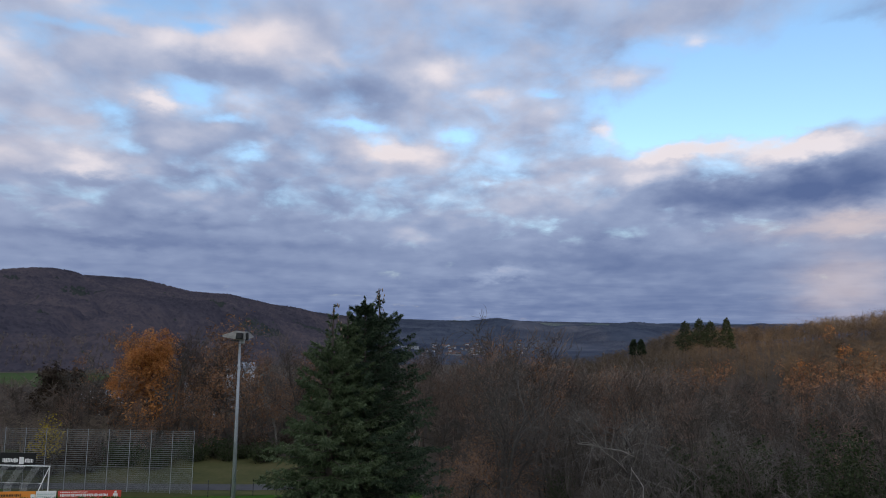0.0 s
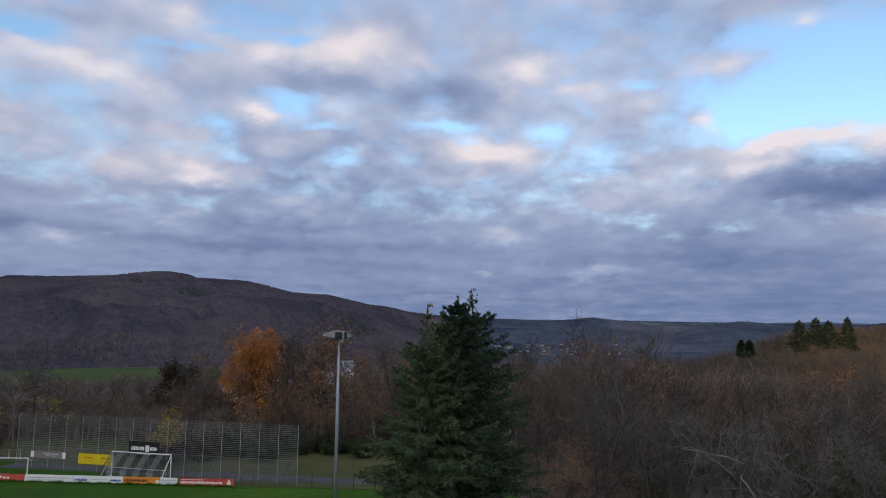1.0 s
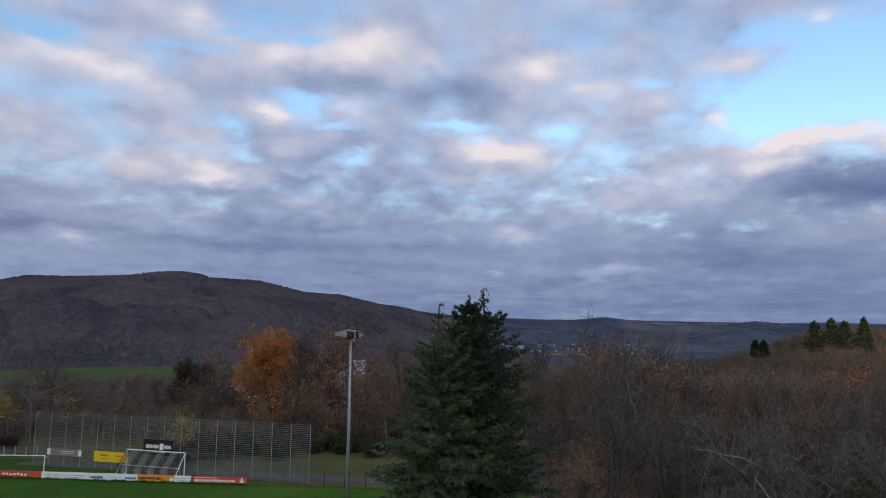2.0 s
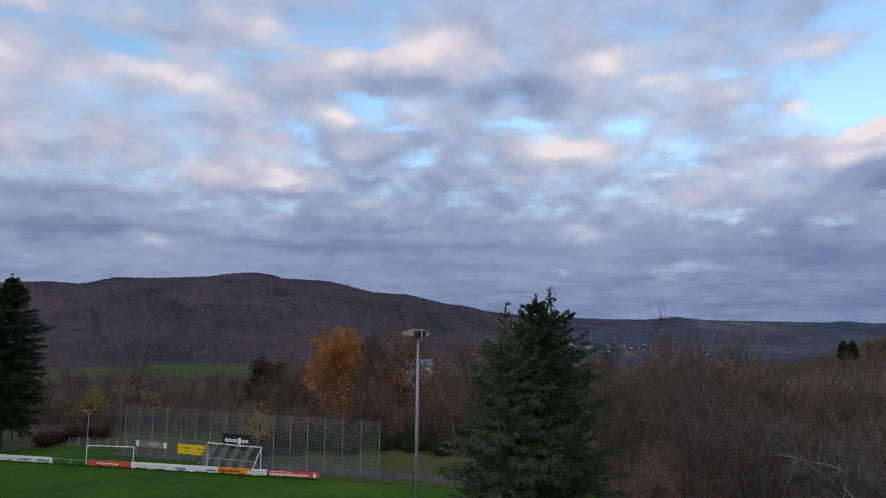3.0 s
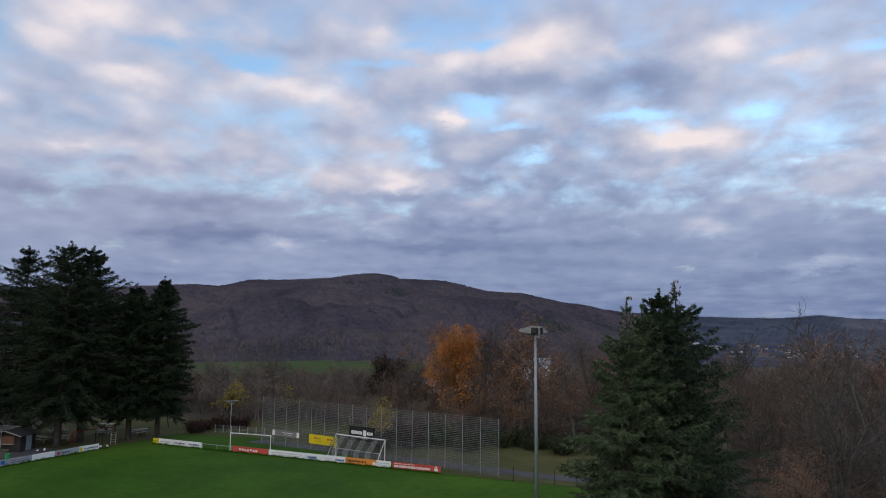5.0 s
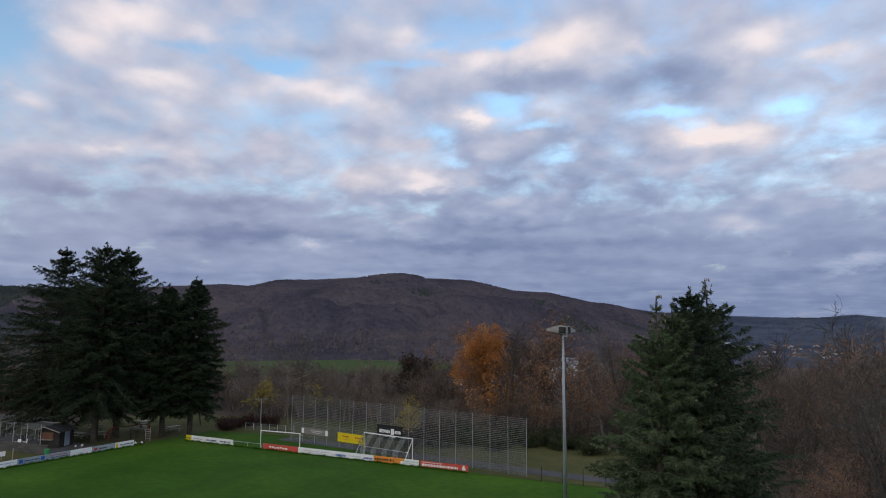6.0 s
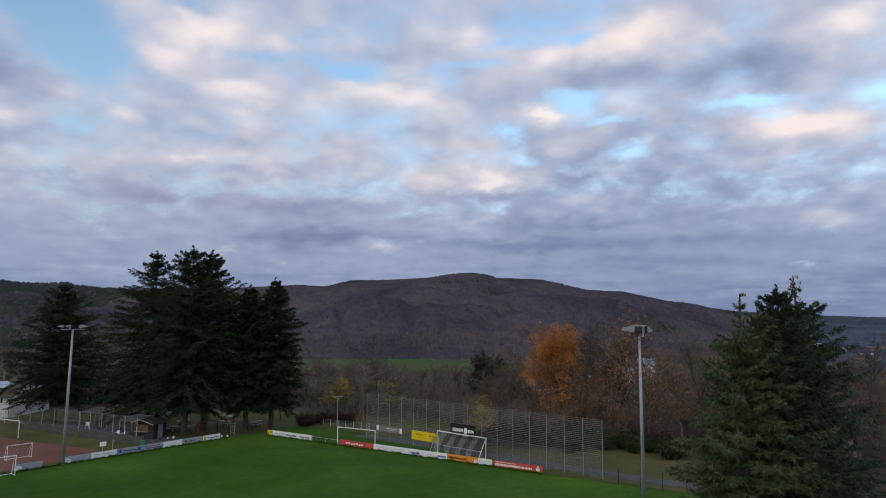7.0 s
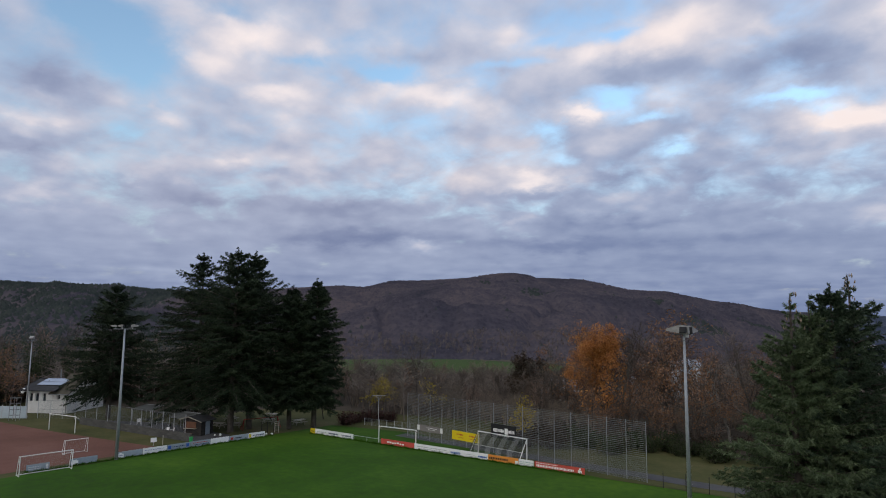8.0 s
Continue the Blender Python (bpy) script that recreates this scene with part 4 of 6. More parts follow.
for a, r, h, n in [(-24.8, 99, 14.9, 21000)]:
    bare_tree(polar(a, r), 50 * a, "oak with bright orange autumn leaves", "twig_red", "bark", "leaf_orange", "orange trees", seed=85, height=h, spread=0.95, levels=4, twigs=5, upright=0.7, leaf=n, leaf_size=0.125, leaf_low=0.42, thin=1.4)
bare_tree(polar(-23.6, 103), 30, "oak with thin dull orange leaves", "twig_red", "bark", "leaf_brown", "orange trees", seed=84, height=15.5, spread=0.9, levels=4, twigs=5, upright=0.7, leaf=4200, leaf_size=0.14, leaf_low=0.3, thin=1.4)
bare_tree(polar(-24.2, 97), 10, "tree with dull orange leaves low down", "twig_red", "bark", "leaf_orange", "orange trees", seed=88, height=9.0, spread=0.9, levels=3, twigs=6, upright=0.6, leaf=900, leaf_size=0.2, leaf_low=0.2, thin=1.6)
bare_tree(polar(-31.2, 112), 10, "tree with dark withered leaves", "twig", "bark", "leaf_dark", seed=71, height=10.0, spread=0.9, levels=4, twigs=5, upright=0.7, leaf=3600, leaf_size=0.24, leaf_low=0.35, thin=1.6)
for a, r, h, n in [(-45.0, 104, 6.9, 900), (-31.6, 85.5, 5.3, 800), (-39.5, 101, 7.2, 260)]:
    bare_tree(polar(a, r), 40 * a, "small tree with pale yellow leaves", "twig", "bark", "leaf_yellow", "yellow trees", seed=int(200 - a), height=h, spread=1.2, levels=3, twigs=6, upright=0.5, leaf=n, leaf_size=0.15, leaf_low=0.42, thin=1.2)


def shrub(at, turn, w, h, mat, label, seed, group="shrubs", n=1500, leaf=0.13):
    """Thin stems in a tuft with many small leaves, uneven in outline."""
    rng = np.random.default_rng(seed)
    t = thing("shrub", at, turn, label, "shrub", group)
    k = 70
    a = rng.uniform(0, 6.28, k)
    q = np.stack([np.cos(a) * w / 2 * rng.uniform(0.2, 1.0, k), np.sin(a) * w / 2 * rng.uniform(0.2, 1.0, k), h * rng.uniform(0.45, 1.1, k)], 1)
    p = np.stack([q[:, 0] * 0.35, q[:, 1] * 0.35, np.zeros(k)], 1)
    v, f = tubes(p, q, np.full(k, 0.03), np.full(k, 0.01), 3)
    link_mesh("stems", v, f, "bark", t).name = "stem_tuft"
    u = rng.uniform(0.3, 1.05, (n, 1))
    i = rng.integers(0, k, n)
    c = p[i] * (1 - u) + q[i] * u + rng.normal(0, 0.16, (n, 3)) * (1 + 0.1 * w)
    c[:, 2] = np.maximum(c[:, 2], 0.1)
    link_mesh("foliage", *leaf_quads(c, leaf, rng), mat, t)
    return t


def shrubs():
    rng = np.random.default_rng(19)
    first = {}
    rows = [(a + rng.normal(0, 0.4), 83.5 + 2.5 * rng.normal() + 0.35 * abs(a + 20), "leaf_green" if rng.uniform() < 0.55 else "leaf_dark", rng.uniform(0.7, 1.25)) for a in np.arange(-33, -7, 1.1)]
    rows += [(a, 104 + rng.normal(0, 2), "bush_red" if a > -48 else "leaf_dark", rng.uniform(0.6, 0.9)) for a in (-47.5, -46.6, -45.6, -44.5, -43.6)]
    rows += [(a + rng.normal(0, 0.3), rng.uniform(138, 150), "leaf_dark" if rng.uniform() < 0.7 else "leaf_green", rng.uniform(1.9, 3.0)) for a in np.arange(-80, -48.5, 1.1)]
    labels = {"leaf_green": "dull green evergreen shrub at the wood's edge", "leaf_dark": "dark brown leafy shrub at the wood's edge", "bush_red": "dark red leafy shrub behind the pitch"}
    for a, r, mat, s in rows:
        m = pose(*polar(a, r), 0, 0, rng.uniform(0, 360))
        if mat not in first:
            c = first[mat] = shrub((0, 0, 0), 0, 3.4, 2.1, mat, labels[mat], 5 + len(first))
            c.matrix_world = m
        else:
            c = copy_thing(first[mat], m)
        c.scale = (s * 1.2, s * 1.2, s)



shrubs()


def ivy_trees():
    """Low trees overgrown with ivy between the bare ones."""
    first = None
    rng = np.random.default_rng(29)
    for a, r, s in ((24.5, 55, 1.0), (27.5, 58, 0.9), (29.8, 54, 0.8), (33.2, 57, 1.05), (36.5, 52, 0.9), (20.6, 61, 0.9), (38.8, 60, 1.1), (17.8, 56, 0.7), (31.4, 66, 1.15), (10.4, 57, 0.55), (-76.5, 142, 1.1), (-74, 140, 1.3), (-71.5, 146, 1.35), (-69, 139, 1.2), (-63.8, 140, 1.2), (-61.5, 136, 1.1), (-55, 135, 1.1)):
        m = pose(*polar(a, r), 0, 0, rng.uniform(0, 360))
        if first is None:
            c = first = shrub((0, 0, 0), 0, 5.0, 8.6, "leaf_green", "small tree overgrown with dull green ivy", 44, "ivy-clad trees", 4200, 0.13)
            c.matrix_world = m
        else:
            c = copy_thing(first, m)
        c.scale = (s, s, s)


ivy_trees()


def thicket(name, seed, n, a0, a1, r0, r1, h0, h1, k, thick, mat, label, keep=None, lean=0.55, reach=0.24, near=0.5, stem=1.0, trunk=0.15):
    """Woods of slim bare trees, too many to count, in one mesh."""
    rng = np.random.default_rng(seed)
    az = rng.uniform(a0, a1, n)
    r = r0 + (r1 - r0) * rng.uniform(0, 1, n) ** (0.5 / (1 - near) if near > 0.5 else 0.62)
    if keep is not None:
        ok = keep(az, r)
        az, r = az[ok], r[ok]
        n = len(az)
    x, y = r * np.sin(np.radians(az)), r * np.cos(np.radians(az))
    h = rng.uniform(h0, h1, n)
    root = np.stack([x, y, ground_z(x, y)], 1)
    tip = root + np.stack([rng.normal(0, 0.5, n), rng.normal(0, 0.5, n), h], 1)
    tip = root + (tip - root) * stem
    tv, tf = tubes(root, tip, np.full(n, trunk), np.full(n, trunk / 3), 3)
    f = rng.uniform(0.3, 1.0, (n, k, 1))
    p = root[:, None] * (1 - f) + tip[:, None] * f
    d = np.concatenate([rng.normal(0, lean, (n, k, 2)), rng.uniform(0.3, 1.0, (n, k, 1))], axis=2)
    q = p + d * (h[:, None, None] * reach) * rng.uniform(0.5, 1.1, (n, k, 1))
    p, q = p.reshape(-1, 3), q.reshape(-1, 3)
    bv, bf = tubes(p, q, np.full(len(p), thick), np.full(len(p), thick * 0.4), 3)
    tagged(link_mesh(name, np.concatenate([tv, bv]), np.concatenate([tf, bf + len(tv)]), mat), label, "woods", kind="stuff")


# undergrowth and hollow_woods use the twig colour with painted shade
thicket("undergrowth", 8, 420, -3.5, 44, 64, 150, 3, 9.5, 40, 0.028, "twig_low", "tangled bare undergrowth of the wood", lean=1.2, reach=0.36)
thicket("ridge_woods", 5, 2300, 9, 58, 150, 390, 9, 13.5, 38, 0.05, "twig_ridge", "bare reddish woods on the ridge", keep=lambda a, r: (r > 215) | (a < 19), lean=0.9, reach=0.2, stem=0.72, trunk=0.08)
thicket("valley_woods", 6, 1700, -86, 9, 100, 430, 6.5, 10.5, 34, 0.055, "twig_valley", "bare brown woods in the valley", keep=lambda a, r: r > 104 + 28 * (a < -46), lean=0.9, near=0.62, stem=0.75)
thicket("hillfoot_woods", 7, 900, -86, -20, 690, 900, 9, 13, 14, 0.22, "twig_valley", "bare brown woods at the mountain's foot", lean=0.8, stem=0.7)
thicket("wood_edge_scrub", 12, 620, -50, -7, 90, 132, 2.5, 6.5, 44, 0.024, "twig", "bare brown scrub along the wood's edge", keep=lambda a, r: r * np.cos(np.radians(a)) > 81, lean=1.2, reach=0.34, stem=0.7)
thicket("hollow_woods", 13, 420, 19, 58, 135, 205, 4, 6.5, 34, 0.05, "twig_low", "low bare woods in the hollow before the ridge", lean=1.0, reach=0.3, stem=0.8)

def beech_scrub():
    """Withered beech leaves low between the trunks of the ridge, too many to count."""
    rng = np.random.default_rng(41)
    n = 15000
    az, r = rng.uniform(19, 44, n), rng.uniform(190, 250, n)
    x, y = r * np.sin(np.radians(az)), r * np.cos(np.radians(az))
    ok = waves(x, y, 51, 3, 0.02) > -0.1
    c = np.stack([x, y, ground_z(x, y) + rng.uniform(0.3, 4.6, n)], 1)[ok]
    tagged(link_mesh("beech_scrub", *leaf_quads(c, 0.42, rng), "leaf_brown"), "orange brown beech scrub on the ridge slope", "scrub", kind="stuff")


beech_scrub()
for a, r, h in ((31.4, 285, 8), (32.6, 250, 7), (29.4, 235, 6), (34.2, 245, 6.5)):
    bare_tree(polar(a, r), 30 * a, "tree with orange leaves on the ridge", "twig_red", "bark", "leaf_orange", "orange trees", seed=int(300 + a), height=h, spread=1.0, levels=3, twigs=5, upright=0.6, leaf=260, leaf_size=0.34, leaf_low=0.3, thin=2.5)

# dark conifers on the ridge's crest
for i, (a, r, h, w) in enumerate([(21.1, 262, 12, 10), (22.3, 268, 13.5, 10), (23.1, 266, 12.5, 10), (24.4, 262, 14, 6.5), (16.9, 262, 8, 4.0), (17.5, 265, 7.5, 4.0)]):
    x, y, z = polar(a, r)
    z = H + r * math.tan(radians(0.45 if i < 4 else -0.15)) + (0.4, 1.2, 0.2, 1.4, -4.0, -4.2)[i] - h
    conifer((x, y, min(z, gz(x, y) + 0.0)), 50 * i, "dark conifer standing above the bare ridge woods", "needle_dark", "conifers on the ridge", seed=90 + i, height=h + max(0.0, z - gz(x, y)), width=w, bare=0.4 if i < 4 else 0.62, whorls=14, per=6, twig=1.6, droop=0.25, spray=6, needle=0.5, shape=0.85, blades=6, ragged=0.4)

# ================= sports ground =================
END_A, END_B = Vector((-72.2, 59.2, 0)), Vector((-30.9, 62.3, 0))
TURN_END = math.degrees(math.atan2(END_B.y - END_A.y, END_B.x - END_A.x))
SIDE_A, SIDE_B = Vector((-76.1, 24.5, 0)), Vector((-74.8, 54.6, 0))
TURN_SIDE = math.degrees(math.atan2(SIDE_B.y - SIDE_A.y, SIDE_B.x - SIDE_A.x))


def board(at, turn, length, mat, label, marks=(), height=0.72, group="advertising boards"):
    """A board on stakes; its face looks to its own -y. marks: x, z, width, height, material, in metres from its middle and foot."""
    t = thing("advertising_board", at, turn, label, "board", group)
    part("panel", box(B(), (length - 0.04, 0.04, height), (0, 0, 0.06 + height / 2), bevel=0.008), mat, t)
    n = max(2, int(length / 1.3))
    for i in range(n):
        part("stake", box(B(), (0.05, 0.05, height + 0.02), (-length / 2 + 0.15 + (length - 0.3) * i / (n - 1), 0.05, (height + 0.02) / 2)), "zinc_dark", t)
    for x, z, w, h, mm in marks:
        part("print", box(B(), (w, 0.006, h), (x, -0.025, z)), mm, t)
    return t


def bars(x0, x1, z, h, mm, rng, gap=0.06, wide=(0.07, 0.19)):
    out, x = [], x0
    while x < x1:
        w = min(rng.uniform(*wide), x1 - x)
        out.append((x + w / 2, z, w, h * rng.choice((0.7, 0.7, 0.85)), mm))
        x += w + gap
    return out


def end_boards():
    rng = random.Random(4)
    e = (END_B - END_A).normalized()
    total = (END_B - END_A).length
    # start, end along the line, face, label, marks
    rows = [(0.0, 1.0, "yellow_board", "small yellow advertising board on the goal line", lambda L: bars(-0.35, 0.35, 0.4, 0.16, "black_ink", rng)),
            (1.0, 8.3, "white_board", "white advertising board with dark lettering bars", lambda L: bars(-3.3, -1.6, 0.42, 0.14, "grey_ink", rng) + bars(-1.0, 0.8, 0.40, 0.26, "navy", rng) + bars(1.5, 3.2, 0.40, 0.26, "navy", rng)),
            (13.2, 18.7, "red_board", "red advertising board with a white script band", lambda L: [(-0.3 + 0.42 * i, 0.42 + 0.05 * math.sin(i * 1.9), 0.3, 0.2, "white_ink") for i in range(-3, 4)]),
            (18.7, 24.0, "white_board", "white advertising board with faint lettering bars", lambda L: bars(-2.2, 2.3, 0.48, 0.1, "grey_ink", rng) + bars(-1.2, 1.9, 0.26, 0.07, "grey_ink", rng)),
            (24.0, 29.5, "white_board", "white advertising board with blue lettering bars", lambda L: bars(-2.5, -1.1, 0.36, 0.3, "blue_ink", rng, 0.04) + bars(-0.6, 1.0, 0.42, 0.06, "grey_ink", rng) + bars(1.4, 2.6, 0.36, 0.26, "blue_ink", rng, 0.04)),
            (29.5, 33.5, "orange_board", "orange advertising board with black lettering bars", lambda L: bars(-1.8, 0.7, 0.42, 0.3, "black_ink", rng, 0.07) + [(1.75, 0.3, 0.4, 0.4, "white_ink")]),
            (33.5, 35.4, "white_board", "short white advertising board with teal bars", lambda L: bars(-0.8, 0.8, 0.5, 0.09, "teal_ink", rng) + bars(-0.8, 0.5, 0.3, 0.06, "teal_ink", rng)),
            (35.5, 41.4, "red_board", "red advertising board with white lettering bars", lambda L: bars(-2.7, -0.2, 0.64, 0.1, "white_ink", rng) + bars(-2.7, 1.7, 0.36, 0.3, "white_ink", rng, 0.05) + [(2.4, 0.34, 0.42, 0.3, "white_ink"), (2.4, 0.62, 0.2, 0.18, "white_ink")])]
    for a, b, mat, lab, marks in rows:
        p = END_A + e * ((a + b) / 2)
        board((p.x, p.y, 0), TURN_END, b - a, mat, lab, marks(b - a))


end_boards()


def side_boards():
    rng = random.Random(8)
    e = (SIDE_B - SIDE_A).normalized()
    rows = [(0.2, 2.4, "grey_board", "blue grey board with white lettering bars", lambda: bars(-0.9, 0.4, 0.5, 0.1, "white_ink", rng) + bars(-0.9, 0.3, 0.3, 0.08, "white_ink", rng) + [(0.85, 0.4, 0.2, 0.5, "white_ink")]),
            (4.4, 7.2, "grey_board", "grey board with a white oval", lambda: [(-0.95, 0.3, 0.7, 0.45, "white_ink"), (-0.95, 0.55, 0.4, 0.14, "white_ink")]),
            (9.2, 12.2, "grey_board", "grey board with a white oval", lambda: [(-1.05, 0.3, 0.75, 0.45, "white_ink"), (-1.05, 0.55, 0.4, 0.14, "white_ink"), (-1.05, 0.36, 0.5, 0.06, "blue_ink")]),
            (12.2, 15.1, "white_board", "white board with a blue line of print", lambda: bars(-1.2, 1.2, 0.5, 0.06, "blue_ink", rng)),
            (15.1, 18.1, "grey_board", "blue grey board with two blue squares", lambda: [(-1.15, 0.45, 0.4, 0.4, "blue_ink"), (1.15, 0.45, 0.4, 0.4, "blue_ink")] + bars(-0.8, 0.8, 0.45, 0.16, "navy", rng)),
            (18.1, 20.8, "grey_board", "grey board with red and blue print", lambda: bars(-1.0, 1.0, 0.55, 0.12, "red_ink", rng) + bars(-0.8, 1.1, 0.32, 0.12, "navy", rng)),
            (20.8, 23.4, "white_board", "plain white advertising board", lambda: []),
            (23.4, 26.3, "grey_board", "grey board with a red sign and black print", lambda: [(-1.0, 0.42, 0.4, 0.3, "red_ink")] + bars(-0.6, 0.4, 0.42, 0.2, "black_ink", rng)),
            (26.3, 28.9, "white_board", "off-white board with blue print", lambda: bars(-0.6, 1.1, 0.42, 0.2, "navy", rng) + [(-1.05, 0.42, 0.3, 0.5, "yellow_board")])]
    for a, b, mat, lab, marks in rows:
        p = SIDE_A + e * ((a + b) / 2)
        # seen from the pitch, which lies on the line's own right
        board((p.x, p.y, 0), TURN_SIDE, b - a, mat, lab, marks(), group="boards along the touchline")


side_boards()


def grass_fringe():
    """Longer blades that the mower leaves at the foot of the boards."""
    rng = np.random.default_rng(3)
    rows = []
    for a, b, n in ((END_A, END_B, 5200), (SIDE_A, SIDE_B, 3600)):
        d = np.array(b - a)
        side = np.array([d[1], -d[0], 0]) / np.linalg.norm(d)
        u = rng.uniform(0, 1, (n, 1))
        clump = 0.5 + 0.5 * np.sin(u * 71) * np.sin(u * 173 + 1)
        p = np.array(a) + u * d + side * rng.uniform(0.04, 0.22, (n, 1))
        h = rng.uniform(0.08, 0.18, (n, 1)) + 0.26 * clump * rng.uniform(0.3, 1, (n, 1))
        w = rng.uniform(0.012, 0.03, (n, 1))
        e = d / np.linalg.norm(d)
        tip = p + np.concatenate([rng.normal(0, 0.04, (n, 2)), h], axis=1)
        rows.append(np.stack([p - e * w, p + e * w, tip], axis=1).reshape(-1, 3))
    v = np.concatenate(rows)
    f = np.arange(len(v)).reshape(-1, 3)
    return tagged(link_mesh("grass_fringe", v, f, "turf"), "longer grass along the foot of the boards", "grass", kind="stuff")


grass_fringe()


def ball_fence():
    """The high wire fence behind the goal, with its steel posts."""
    a, b = Vector((-60.4, 66.9, 0)), Vector((-24.8, 63.9, 0))
    n = 16
    d = b - a
    turn = math.degrees(math.atan2(d.y, d.x))
    t = thing("ball_fence", tuple(a), turn, "high galvanised wire ball fence on steel posts", "fence")
    L, h = d.length, 6.0
    post = bpy.data.meshes.new("post")
    bm = box(B(), (0.05, 0.05, h + 0.1), (0, 0, (h + 0.1) / 2), bevel=0.01)
    bm.to_mesh(post)
    bm.free()
    post.materials.append(M["mast_grey"])
    w = L / n
    bm = B()
    for i in range(19):
        box(bm, (w - 0.06, 0.02, 0.03), (w / 2, 0, 2.45 + (h - 2.45) * i / 18))
    for i in range(9):
        box(bm, (0.0045, 0.0045, h - 2.45), (0.15 + (w - 0.3) * i / 8, 0.01, (h + 2.45) / 2))
    upper = bpy.data.meshes.new("upper_mesh")
    bm.to_mesh(upper)
    bm.free()
    upper.materials.append(M["zinc_dark"])
    bm = B()
    for i in range(13):
        box(bm, (w - 0.06, 0.012, 0.012), (w / 2, 0, 0.08 + 2.34 * i / 12))
    for i in range(40):
        box(bm, (0.008, 0.008, 2.36), (0.06 + (w - 0.12) * i / 39, 0.012, 1.26))
    lower = bpy.data.meshes.new("lower_mesh")
    bm.to_mesh(lower)
    bm.free()
    lower.materials.append(M["zinc_dark"])
    for i in range(n + 1):
        p = new("post", post)
        p.parent, p.location = t, (i * w, 0, 0)
        if i < n:
            for me in (upper, lower):
                q = new(me.name.split(".")[0], me)
                q.parent, q.location = t, (i * w, 0, 0)
    # banners hung on the fence
    def banner(s0, s1, z0, z1, mat, label, marks):
        c = thing("banner", tuple(a + d.normalized() * ((s0 + s1) / 2) + Vector((0.0, -0.12, z0))), turn, label, "banner", "banners on the ball fence")
        part("cloth", box(B(), (s1 - s0, 0.02, z1 - z0), (0, 0, (z1 - z0) / 2), bevel=0.006), mat, c)
        for x, z, ww, hh, mm in marks:
            part("print", box(B(), (ww, 0.006, hh), (x, -0.014, z)), mm, c)
    rng = random.Random(2)
    banner(2.1, 7.0, 1.15, 1.95, "banner_grey", "grey banner with white shields at its ends", [(-2.2, 0.4, 0.45, 0.66, "white_ink"), (2.2, 0.4, 0.45, 0.66, "white_ink")] + bars(-0.6, 1.4, 0.5, 0.1, "white_ink", rng) + bars(-0.3, 1.0, 0.28, 0.08, "white_ink", rng))
    banner(8.7, 13.4, 0.8, 1.95, "yellow_board", "yellow banner with red lettering bars", bars(-1.5, -0.4, 0.72, 0.24, "red_ink", rng) + bars(0.7, 1.8, 0.72, 0.24, "red_ink", rng) + bars(-1.3, -0.3, 0.35, 0.07, "red_ink", rng) + bars(0.8, 1.8, 0.35, 0.07, "red_ink", rng))
    banner(15.3, 19.2, 1.9, 3.6, "black_board", "black banner with white lettering bars", bars(-1.6, 0.1, 0.95, 0.5, "white_ink", rng, 0.05) + [(0.45, 0.95, 0.5, 0.7, "white_ink")] + bars(0.8, 1.7, 0.95, 0.5, "white_ink", rng, 0.05) + bars(-0.9, 0.9, 0.35, 0.14, "white_ink", rng))


ball_fence()


def net_sheet(p, q, r, s, nu, nv, rad=0.012, sag=0.0):
    """Crossing cords over the four-cornered sheet p, q, r, s."""
    p, q, r, s = (np.array(v, float) for v in (p, q, r, s))

    def at(u, v):
        w = (p * (1 - u) + q * u) * (1 - v) + (s * (1 - u) + r * u) * v
        return w - np.array([0, 0, sag * 4 * u * (1 - u)])
    A, C = [], []
    for i in range(nu + 1):
        for j in range(6):
            A.append(at(i / nu, j / 6)), C.append(at(i / nu, (j + 1) / 6))
    for j in range(nv + 1):
        for i in range(6):
            A.append(at(i / 6, j / nv)), C.append(at((i + 1) / 6, j / nv))
    n = len(A)
    return tubes(np.array(A), np.array(C), np.full(n, rad), np.full(n, rad), 3)


